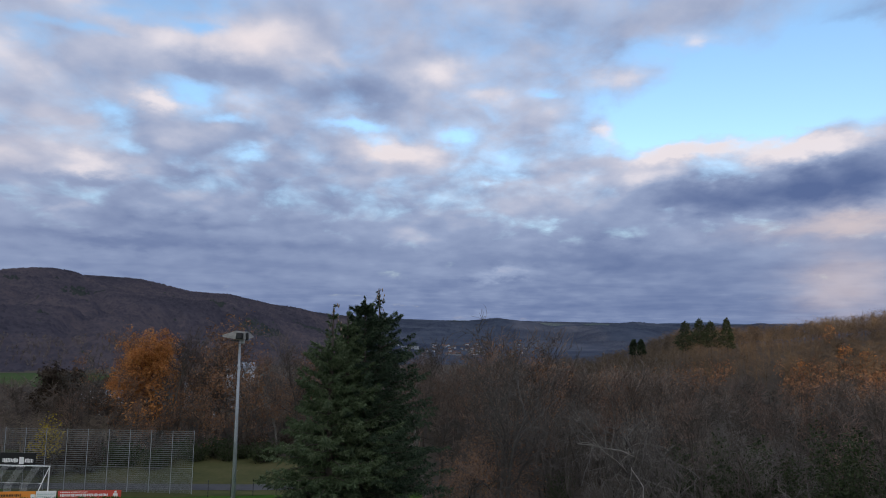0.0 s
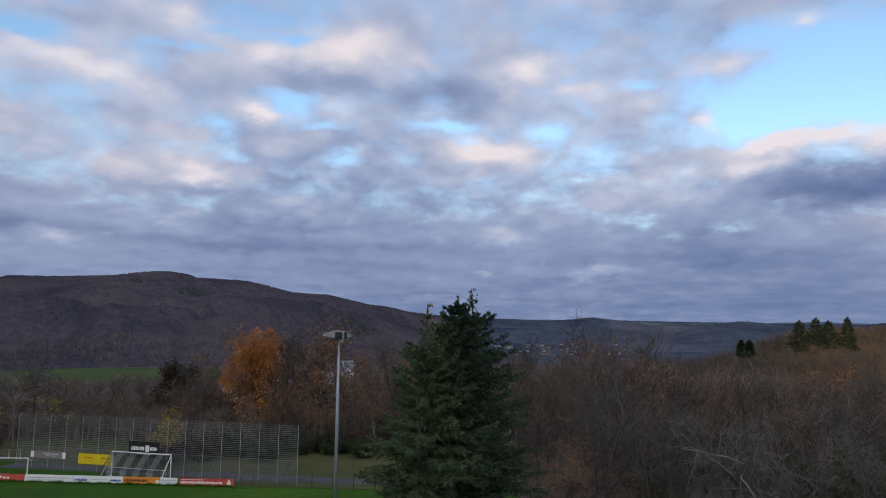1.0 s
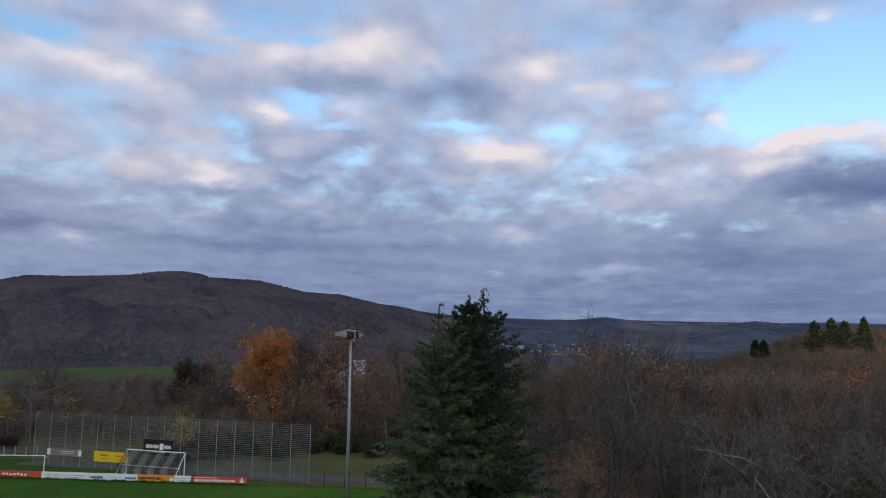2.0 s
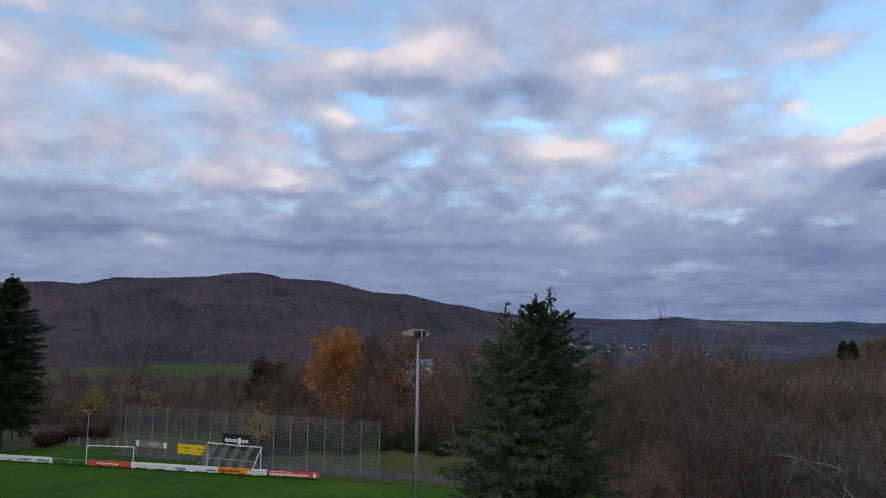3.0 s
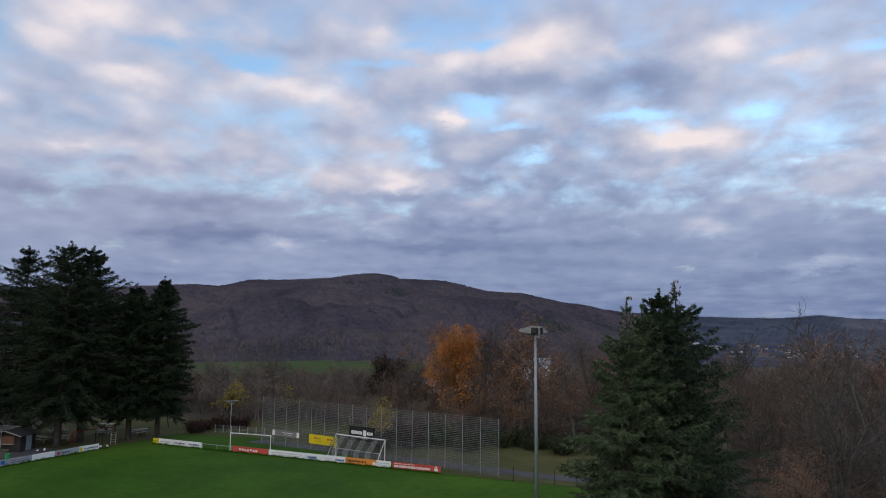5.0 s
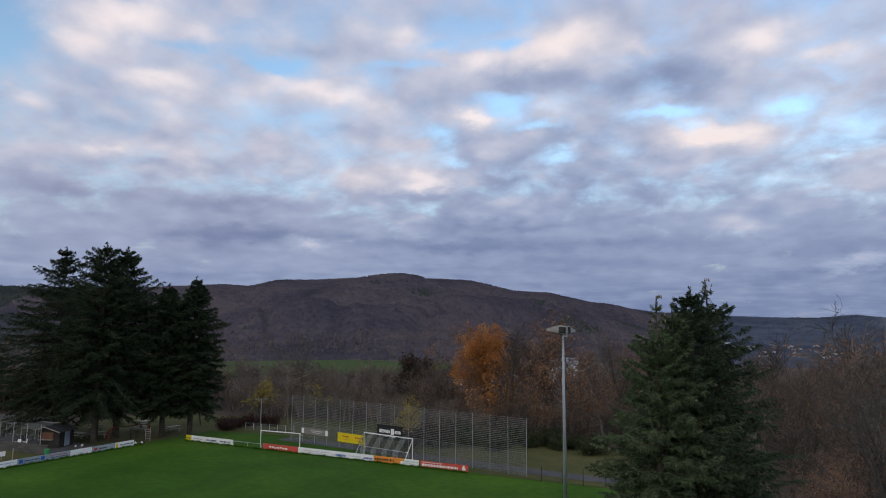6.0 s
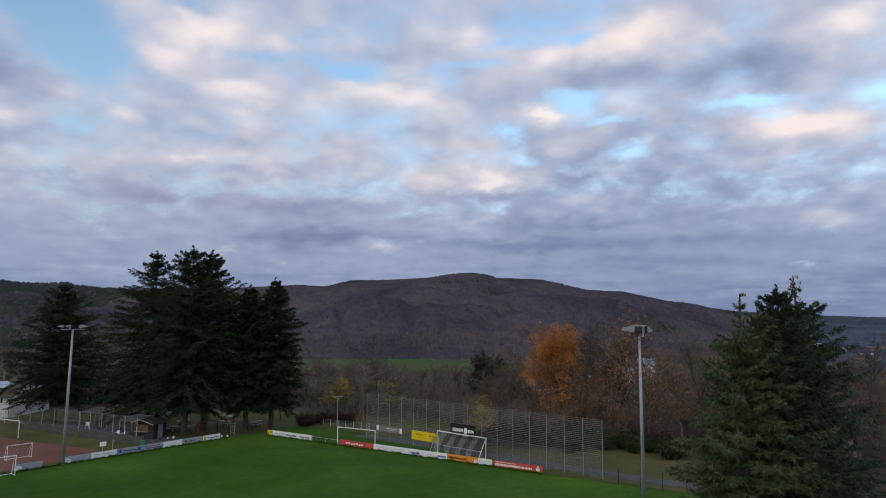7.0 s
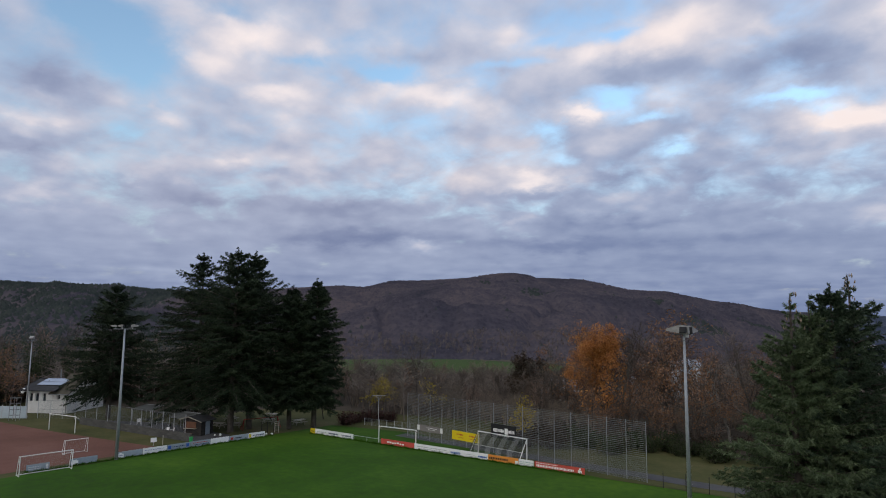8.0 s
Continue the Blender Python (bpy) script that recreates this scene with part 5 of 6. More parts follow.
def goal(at, turn, w, h, depth, label, tube=0.06, stripes=0, group="", base=True, top_depth=0.0, net="net", dense=1.0):
    """A goal whose mouth looks to its own -y."""
    t = thing("football_goal", at, turn, label, "goal", group)
    for sx in (-1, 1):
        x = sx * w / 2
        part("post", rod(B(), (x, 0, 0), (x, 0, h), tube, sides=10), "white", t)
        if base:
            part("base_bar", rod(B(), (x, 0, tube * 0.8), (x, depth, tube * 0.8), tube * 0.8, sides=8), "white", t)
            part("back_stay", rod(B(), (x, depth, tube * 0.8), (x, top_depth, h), tube * 0.7, sides=8), "white", t)
        else:
            part("net_hoop", rod(B(), (x, 0, h * 0.98), (x + sx * 0.05, depth * 0.45, h * 0.82), 0.02, sides=6), "white", t)
    part("crossbar", rod(B(), (-w / 2 - tube, 0, h), (w / 2 + tube, 0, h), tube, sides=10), "white", t)
    if base:
        part("back_bar", rod(B(), (-w / 2, depth, tube * 0.8), (w / 2, depth, tube * 0.8), tube * 0.8, sides=8), "white", t)
    if stripes:
        part("brace_bar", rod(B(), (-w / 2, depth * 0.55, h * 0.45), (w / 2, depth * 0.55, h * 0.45), tube * 0.7, sides=8), "white", t)
        k = stripes * 2 + 1
        for i in range(k):
            x0, x1 = -w / 2 + w * i / k, -w / 2 + w * (i + 1) / k
            v, f = net_sheet((x0, 0.05, h), (x1, 0.05, h), (x1 + 0.35, depth * 0.75, h * 0.35), (x0 + 0.35, depth * 0.75, h * 0.35), int(9 * dense), int(18 * dense), 0.013, 0.0)
            v2, f2 = net_sheet((x0 + 0.35, depth * 0.75, h * 0.35), (x1 + 0.35, depth * 0.75, h * 0.35), (x1, depth, 0.08), (x0, depth, 0.08), int(9 * dense), int(8 * dense), 0.013, 0.0)
            link_mesh("net_stripe", np.concatenate([v, v2]), np.concatenate([f, f2 + len(v)]), "net" if i % 2 else "net_dark", t, "pale net stripe" if i % 2 else "dark net stripe")
    elif base:
        v, f = net_sheet((-w / 2, top_depth, h), (w / 2, top_depth, h), (w / 2, depth, 0.05), (-w / 2, depth, 0.05), int(w / 0.2), int(h / 0.2), 0.004)
        link_mesh("net", v, f, net, t)
    return t


goal((-57.3, 61.4, 0), TURN_END + 4, 5.9, 2.13, 1.2, "white football goal frame behind the boards", base=False, group="goals")
goal((-42.7, 64.2, 0), TURN_END + 171, 7.4, 2.6, 1.7, "white football goal with a striped net", stripes=4, group="goals")
goal((-74.6, 26.1, 0), TURN_SIDE, 4.9, 2.0, 0.9, "white portable youth goal on the turf", 0.045, group="goals", top_depth=0.35)
goal((-82.5, 32.0, 0), TURN_SIDE, 2.5, 1.65, 0.8, "small white goal on the cinder court", 0.035, group="goals", top_depth=0.3)
goal((-99.8, 36.7, 0), 12, 6.0, 2.25, 1.4, "white football goal at the court's edge", base=False, group="goals")


def floodlight(at, turn, h, label, heads, r=0.16, arm=1.5):
    t = thing("floodlight_mast", at, 0, label, "mast", "floodlight masts")
    bm = rod(B(), (0, 0, 0), (0, 0, h), r, r * 0.5, sides=16)
    part("mast", bm, "mast_grey", t, smooth=True)
    part("base_plate", box(B(), (0.55, 0.55, 0.05), (0, 0, 0.025), bevel=0.01), "zinc_dark", t)
    part("collar", rod(B(), (0, 0, h - 0.5), (0, 0, h - 0.42), r * 0.5 + 0.04, sides=12), "zinc_dark", t)
    n = int((h - 3) / 0.75)
    for i in range(n):
        a = radians(turn + (35 if i % 2 else -35))
        z = 2.6 + i * 0.75
        rr = r * (1 - 0.5 * z / h)
        part("step_iron", rod(B(), (math.cos(a) * rr * 0.7, math.sin(a) * rr * 0.7, z), (math.cos(a) * (rr + 0.16), math.sin(a) * (rr + 0.16), z), 0.018, sides=6), "zinc_dark", t)
    part("cross_arm", box(B(), (arm, 0.1, 0.1), (0, 0, h + 0.03), Matrix.Rotation(radians(turn), 4, "Z"), 0.01), "zinc_dark", t)
    for ang, off, tilt, big in heads:
        c = Matrix.Translation((off * math.cos(radians(turn)), off * math.sin(radians(turn)), h + 0.32)) @ Matrix.Rotation(radians(ang), 4, "Z") @ Matrix.Rotation(radians(tilt), 4, "X") @ Matrix.Diagonal((big, big, 1.35 * big, 1))
        bm = B()
        # an asymmetric housing: deep at the back, thin at its lip
        vs = [bm.verts.new(c @ Vector(v)) for v in [(-0.32, -1.1, 0.08), (0.32, -1.1, 0.08), (0.38, 0.4, -0.2), (-0.38, 0.4, -0.2), (-0.3, -1.1, 0.18), (0.3, -1.1, 0.18), (0.36, -0.1, 0.36), (-0.36, -0.1, 0.36), (0.34, 0.42, 0.26), (-0.34, 0.42, 0.26)]]
        for f in [(0, 1, 5, 4), (4, 5, 6, 7), (7, 6, 8, 9), (9, 8, 2, 3), (3, 2, 1, 0), (1, 2, 8, 6, 5), (0, 4, 7, 9, 3)]:
            bm.faces.new([vs[i] for i in f])
        hd = part("lamp_head", bm, "lamp_grey", t, "pale grey lamp housing")
        part("lens", box(B(), (0.56, 1.0, 0.02), (0, -0.4, -0.14), Matrix.Rotation(radians(-8), 4, "X"), 0.004), "glass", hd).matrix_local = c
        part("gear_box", box(B(), (0.56, 0.3, 0.38), (0, 0.56, 0.02), None, 0.03), "black_board", hd).matrix_local = c
        part("bracket", box(B(), (0.5, 0.06, 0.24), (0, 0.1, -0.28), None, 0.01), "zinc", hd).matrix_local = c
    return t


floodlight((-18.0, 55.7, 0), 20, 15.2, "tall galvanised floodlight mast with two lamp heads", [(-72, -0.15, 4, 1.2), (165, 0.25, 8, 1.05)], 0.19)
floodlight((-75.7, 33.7, 0), 66, 14.9, "tall galvanised floodlight mast at the touchline", [(-24, -1.05, 2, 0.42), (-50, -0.35, 4, 0.45), (150, 0.85, 4, 0.55)], 0.19, 2.4)
floodlight((-118.4, 38.1, 0), 90, 12.4, "slim floodlight mast by the clubhouse", [(60, 0.0, 8, 0.85)], 0.13)

# ================= clubhouse side =================
def window(parent, m, w, h):
    f = B()
    for sx in (-1, 1):
        box(f, (0.07, 0.06, h), (sx * (w / 2 - 0.035), 0, 0))
    for sz in (-1, 1):
        box(f, (w - 0.14, 0.06, 0.07), (0, 0, sz * (h / 2 - 0.035)))
    fr = part("window_frame", f, "white", parent)
    fr.matrix_local = m
    part("pane", box(B(), (w - 0.14, 0.015, h - 0.14)), "glass", fr)
    part("sill", box(B(), (w + 0.16, 0.16, 0.05), (0, -0.07, -h / 2 - 0.03), bevel=0.008), "zinc", fr)


def gable_roof(parent, w, d, eave, rise, over, mat, thick=0.12):
    """Two sloping slabs; the ridge runs along x."""
    for sy in (-1, 1):
        run = d / 2 + over
        L = math.hypot(run, rise * run / (d / 2))
        a = math.atan2(rise, d / 2)
        m = Matrix.Translation((0, sy * run / 2, eave + rise - math.tan(a) * run / 2)) @ Matrix.Rotation(-sy * a, 4, "X")
        r = part("roof_slope", box(B(), (w + 2 * over, L, thick), (0, 0, thick / 2), bevel=0.02), mat, parent, "dark mossy tiled roof slope")
        r.matrix_local = m
        bm = B()
        for i in range(int(L / 0.34)):
            box(bm, (w + 2 * over - 0.02, 0.30, 0.03), (0, -L / 2 + 0.17 + i * 0.34, thick + 0.012), Matrix.Rotation(radians(3), 4, "X"))
        tl = part("tile_courses", bm, mat, parent)
        tl.matrix_local = m
        tl.name = "tile_layer"
    part("ridge_cap", rod(B(), (-w / 2 - over, 0, eave + rise + thick), (w / 2 + over, 0, eave + rise + thick), 0.12, sides=8), mat, parent)


def walls(parent, w, d, h, t, holes=(), mat="render_wall"):
    """Four walls; holes in the front one (its own -y): middle x, middle z, width, height."""
    bm = B()
    edges = [-w / 2] + sorted(v for x, z, ww, hh in holes for v in (x - ww / 2, x + ww / 2)) + [w / 2]
    for i in range(0, len(edges) - 1):
        a, b = edges[i], edges[i + 1]
        if b - a < 0.01:
            continue
        hole = [q for q in holes if abs((a + b) / 2 - q[0]) < 0.01]
        if i % 2 and hole:
            _, z, ww, hh = hole[0]
            box(bm, (b - a, t, z - hh / 2), ((a + b) / 2, -d / 2 + t / 2, (z - hh / 2) / 2))
            box(bm, (b - a, t, h - z - hh / 2), ((a + b) / 2, -d / 2 + t / 2, (h + z + hh / 2) / 2))
        else:
            box(bm, (b - a, t, h), ((a + b) / 2, -d / 2 + t / 2, h / 2))
    part("front_wall", bm, mat, parent, "white rendered wall")
    part("back_wall", box(B(), (w, t, h), (0, d / 2 - t / 2, h / 2)), mat, parent)
    for sx in (-1, 1):
        part("side_wall", box(B(), (t, d - 2 * t, h), (sx * (w / 2 - t / 2), 0, h / 2)), mat, parent)


def gables(parent, w, d, eave, rise, t=0.25):
    """The two triangles of wall under a gable roof."""
    for sx in (-1, 1):
        bm = B()
        vs = [bm.verts.new(v) for x in (sx * w / 2, sx * (w / 2 - t)) for v in ((x, -d / 2, eave), (x, d / 2, eave), (x, 0, eave + rise))]
        for f in [(0, 1, 2), (3, 5, 4), (0, 2, 5, 3), (1, 4, 5, 2), (0, 3, 4, 1)]:
            bm.faces.new([vs[i] for i in f])
        part("gable", bm, "render_wall", parent)


def clubhouse():
    c = thing("clubhouse", (-123.7, 44.3, 0), 33, "white rendered clubhouse with a dark roof and solar panels", "house")
    holes = [(-1.55, 2.65, 0.65, 1.4), (-0.45, 2.65, 0.65, 1.4), (0.85, 2.65, 0.65, 1.4)]
    walls(c, 4.9, 8.0, 4.0, 0.3, holes)
    for x, z, w, h in holes:
        window(c, Matrix.Translation((x, -3.82, z)), w, h)
    gable_roof(c, 4.9, 8.0, 4.0, 1.3, 0.8, "slate")
    gables(c, 4.9, 8.0, 4.0, 1.3)
    a = math.atan2(1.3, 4.0)
    for i in range(3):
        for j in range(2):
            m = Matrix.Translation((-0.75 + i * 1.5, -1.0 - j * 1.35, 4.0 + 1.3 - math.tan(a) * (1.0 + j * 1.35) + 0.3)) @ Matrix.Rotation(a, 4, "X")
            s = part("solar_panel", box(B(), (1.46, 1.32, 0.05), bevel=0.008), "solar", c, "pale glossy solar panel")
            s.matrix_local = m
    part("chimney", rod(B(), (-0.4, 1.4, 4.6), (-0.4, 1.4, 6.9), 0.12, sides=10), "zinc_dark", c)
    dish = part("satellite_dish", rod(B(), (-2.75, -4.35, 3.7), (-2.81, -4.5, 3.75), 0.48, 0.4, sides=20), "white", c, "white satellite dish")
    part("dish_arm", rod(B(), (-2.75, -4.35, 3.7), (-2.4, -4.0, 3.5), 0.03, sides=6), "zinc", dish)
    # the lower wing
    w = thing("clubhouse_annex", (-121.0, 47.1, 0), 33, "white annex of the clubhouse with a mossy roof", "house")
    hs = [(-0.35, 2.75, 0.5, 0.95)]
    walls(w, 2.7, 9.6, 3.5, 0.3, hs)
    for x, z, ww, hh in hs:
        window(w, Matrix.Translation((x, -4.62, z)), ww, hh)
    gable_roof(w, 2.7, 9.6, 3.5, 2.6, 0.5, "tile_roof")
    gables(w, 2.7, 9.6, 3.5, 2.6)
    part("gutter", rod(B(), (-1.8, -5.38, 3.2), (1.8, -5.38, 3.2), 0.07, sides=8), "zinc_dark", w)
    part("downpipe", rod(B(), (1.15, -4.9, 0.1), (1.15, -4.9, 3.2), 0.06, sides=8), "zinc_dark", w)
    # pale blue yard wall, and a small lattice tower before it
    y = thing("yard_wall", (-119.5, 35.0, 0), 40, "pale blue panelled yard wall", "wall")
    for i in range(5):
        part("panel", box(B(), (1.9, 0.1, 1.9), (-4.8 + i * 1.95, 0, 0.97), bevel=0.01), "blue_hoarding", y)
    for i in range(6):
        part("post", box(B(), (0.1, 0.14, 2.1), (-5.78 + i * 1.95, 0, 1.05)), "zinc", y)
    p = thing("ball_rack", (-115.6, 35.6, 0), 30, "grey steel lattice stand by the court", "stand")
    for sx in (-0.6, 0.6):
        for sy in (-0.4, 0.4):
            part("leg", rod(B(), (sx, sy, 0), (sx, sy, 3.6), 0.04, sides=6), "zinc_dark", p)
    for z in (0.8, 1.7, 2.6, 3.5):
        for sy in (-0.4, 0.4):
            part("rung", rod(B(), (-0.6, sy, z), (0.6, sy, z), 0.03, sides=6), "zinc_dark", p)
        for sx in (-0.6, 0.6):
            part("rung", rod(B(), (sx, -0.4, z), (sx, 0.4, z), 0.03, sides=6), "zinc_dark", p)


clubhouse()


def net_fence(pts, h, spacing, label, group="", wire=0.006, cell=0.16, post_r=0.05, mat="zinc", rails=2):
    """A wire fence along corner points: posts, rails and a square-meshed wire panel for each bay."""
    pts = [Vector((*p, 0)) for p in pts]
    t = thing("wire_fence", tuple(pts[0]), 0, label, "fence", group)
    o = pts[0]
    for a, b in zip(pts, pts[1:]):
        L = (b - a).length
        n = max(1, round(L / spacing))
        e = (b - a) / n
        for i in range(n):
            p, q = a + e * i - o, a + e * (i + 1) - o
            part("post", rod(B(), p, p + Vector((0, 0, h)), post_r, sides=6), mat, t)
            for k in range(rails):
                z = h * (k + 1) / rails - 0.03
                part("rail", rod(B(), p + Vector((0, 0, z)), q + Vector((0, 0, z)), 0.018, sides=5), "zinc_dark", t)
            w = e.length
            v, f = net_sheet(p + Vector((0, 0, 0.05)), q + Vector((0, 0, 0.05)), q + Vector((0, 0, h - 0.05)), p + Vector((0, 0, h - 0.05)), int(w / cell), int(h / cell), wire)
            link_mesh("wire_panel", v, f, "zinc_dark", t)
    part("post", rod(B(), pts[-1] - o, pts[-1] - o + Vector((0, 0, h)), post_r, sides=6), mat, t)
    return t


net_fence([(-116.0, 39.0), (-110.0, 42.3), (-96.2, 44.8), (-83.9, 46.6)], 2.85, 2.6, "tall wire fence on galvanised posts round the terrace", "wire fences")
net_fence([(-71.8, 69.6), (-63.5, 70.9)], 1.05, 1.4, "low old wire fence behind the pitch", "wire fences", cell=0.14)


def low_wall():
    """A low wall of concrete blocks along the terrace, in courses."""
    a, b = Vector((-104.5, 41.0, 0)), Vector((-78.9, 44.7, 0))
    d = b - a
    t = thing("terrace_wall", tuple(a), math.degrees(math.atan2(d.y, d.x)), "low grey concrete block wall of the terrace", "wall")
    me = bpy.data.meshes.new("block")
    bm = box(B(), (0.985, 0.24, 0.235), (0.5, 0, 0.12), bevel=0.012)
    bm.to_mesh(me)
    bm.free()
    me.materials.append(M["block_wall"])
    part("mortar_core", box(B(), (d.length, 0.2, 0.95), (d.length / 2, 0, 0.475)), "block_wall", t)
    for j in range(4):
        for i in range(int(d.length) - (j % 2)):
            o = new("block", me)
            o.parent, o.location = t, (i + 0.5 * (j % 2), 0, j * 0.245)
    part("coping", box(B(), (d.length, 0.32, 0.06), (d.length / 2, 0, 1.01), bevel=0.012), "block_wall", t)


low_wall()
terrace = sheet("terrace", [(-110, 42.6), (-104.5, 41.3), (-78.9, 45.0), (-77.6, 48.6), (-79.5, 51.0), (-96, 50.0)], 0.012, "asphalt", "grey paved terrace by the clubhouse", "paving")


def shed():
    s = thing("kiosk_shed", (-83.6, 48.4, 0), 22, "black boarded kiosk shed with a brown hatch", "shed")
    w, d, h = 2.9, 2.6, 2.15
    part("body", box(B(), (w - 0.06, d - 0.06, h), (0, 0, h / 2)), "wood_dark", s)
    for sy in (-1, 1):
        for i in range(9):
            z = 0.12 + i * 0.235
            part("weatherboard", box(B(), (w, 0.035, 0.225), (0, sy * (d / 2 - 0.01), z), Matrix.Rotation(radians(4 * sy), 4, "X"), 0.004), "wood_dark", s)
    for sx in (-1, 1):
        for i in range(9):
            z = 0.12 + i * 0.235
            part("weatherboard", box(B(), (0.035, d, 0.225), (sx * (w / 2 - 0.01), 0, z), Matrix.Rotation(radians(-4 * sx), 4, "Y"), 0.004), "wood_dark", s)
    # a low gable roof, its ridge running to the back
    top = B()
    vs = [top.verts.new(v) for y in (-d / 2, d / 2) for v in ((-w / 2, y, h), (w / 2, y, h), (-0.35, y, h + 0.42))]
    for f in [(0, 1, 2), (3, 5, 4), (0, 2, 5, 3), (1, 4, 5, 2), (0, 3, 4, 1)]:
        top.faces.new([vs[k] for k in f])
    part("gable", top, "wood_dark", s)
    for edge in (-w / 2 - 0.35, w / 2 + 0.45):
        run, fall = edge + 0.35, 0.42 * (abs(edge + 0.35) / (w / 2))
        a = math.atan2(-fall, run) if run > 0 else math.atan2(fall, -run)
        L = math.hypot(run, fall)
        m = Matrix.Translation((-0.35 + run / 2, -0.1, h + 0.47 - fall / 2)) @ Matrix.Rotation(-a, 4, "Y")
        r = part("roof_slope", box(B(), (L, d + 0.8, 0.08), bevel=0.015), "slate", s, "dark felt roof slope")
        r.matrix_local = m
        part("fascia", box(B(), (L, 0.04, 0.11), (0, -d / 2 - 0.43, -0.015)), "wood_pale", r, "pale fascia board")
    hatch = part("hatch", box(B(), (1.7, 0.06, 0.85), (-0.2, -d / 2 - 0.05, 1.45), bevel=0.01), "wood_brown", s, "reddish brown closed hatch")
    part("counter", box(B(), (1.9, 0.4, 0.05), (-0.2, -d / 2 - 0.22, 0.98), bevel=0.008), "wood_pale", hatch)
    door = part("door", box(B(), (0.05, 0.95, 1.95), (w / 2 + 0.03, 0.1, 1.0), bevel=0.01), "grey_board", s, "blue grey door")
    part("handle", box(B(), (0.05, 0.12, 0.03), (w / 2 + 0.08, -0.25, 1.0)), "zinc", door)
    b = thing("bench", (-83.2, 46.2, 0), 22, "brown wooden bench before the kiosk", "bench")
    for y in (-0.14, 0.0, 0.14):
        part("seat_slat", box(B(), (2.2, 0.11, 0.04), (0, y, 0.46), bevel=0.006), "wood_brown", b)
    for x in (-0.85, 0.85):
        part("leg", box(B(), (0.08, 0.36, 0.44), (x, 0, 0.22), bevel=0.006), "wood_dark", b)


shed()


def canopy():
    """Light frames with tarpaulin roofs on the terrace."""
    for at, turn, w, d, h, lab in [((-86.6, 48.3, 0), 12, 4.2, 2.6, 2.5, "grey tarpaulin canopy on steel poles"), ((-93.0, 50.0, 0), 14, 5.0, 2.4, 2.3, "dark tarpaulin canopy on steel poles"), ((-99.5, 49.0, 0), 14, 4.0, 2.6, 2.4, "grey canopy roof of the covered seats")]:
        c = thing("canopy", at, turn, lab, "canopy", "canopies on the terrace")
        for sx in (-1, 1):
            for sy, hh in ((-1, h - 0.45), (1, h)):
                part("pole", rod(B(), (sx * w / 2, sy * d / 2, 0), (sx * w / 2, sy * d / 2, hh), 0.035, sides=8), "zinc", c)
        for sy, hh in ((-1, h - 0.45), (1, h)):
            part("beam", rod(B(), (-w / 2, sy * d / 2, hh), (w / 2, sy * d / 2, hh), 0.03, sides=6), "zinc", c)
        bm = bmesh.new()
        n = 8
        g = [[bm.verts.new((-w / 2 - 0.15 + (w + 0.3) * i / n, -d / 2 - 0.2 + (d + 0.4) * j / n, h - 0.45 + 0.45 * j / n + 0.03 - 0.10 * math.sin(math.pi * i / n) * math.sin(math.pi * j / n))) for j in range(n + 1)] for i in range(n + 1)]
        for i in range(n):
            for j in range(n):
                bm.faces.new((g[i][j], g[i + 1][j], g[i + 1][j + 1], g[i][j + 1]))
        bmesh.ops.solidify(bm, geom=bm.faces[:], thickness=0.02)
        part("tarpaulin", bm, "tarp", c, smooth=True)


canopy()


def plastic_chair(at, turn):
    c = thing("garden_chair", at, turn, "white plastic garden chair on the terrace", "chair", "garden chairs")
    part("seat", box(B(), (0.48, 0.46, 0.04), (0, 0, 0.43), bevel=0.015), "white", c)
    part("backrest", box(B(), (0.48, 0.04, 0.46), (0, 0.25, 0.68), Matrix.Rotation(radians(-10), 4, "X"), 0.015), "white", c)
    for sx in (-1, 1):
        part("armrest", box(B(), (0.06, 0.46, 0.03), (sx * 0.25, 0.0, 0.64), bevel=0.01), "white", c)
        for sy in (-1, 1):
            part("leg", rod(B(), (sx * 0.24, sy * 0.21, 0), (sx * 0.22, sy * 0.2, 0.43), 0.025, sides=6), "white", c)
    return c


plastic_chair((-86.9, 45.5, 0.0), 20)
plastic_chair((-86.1, 45.9, 0.0), -25)
plastic_chair((-97.5, 46.6, 0.0), 60)


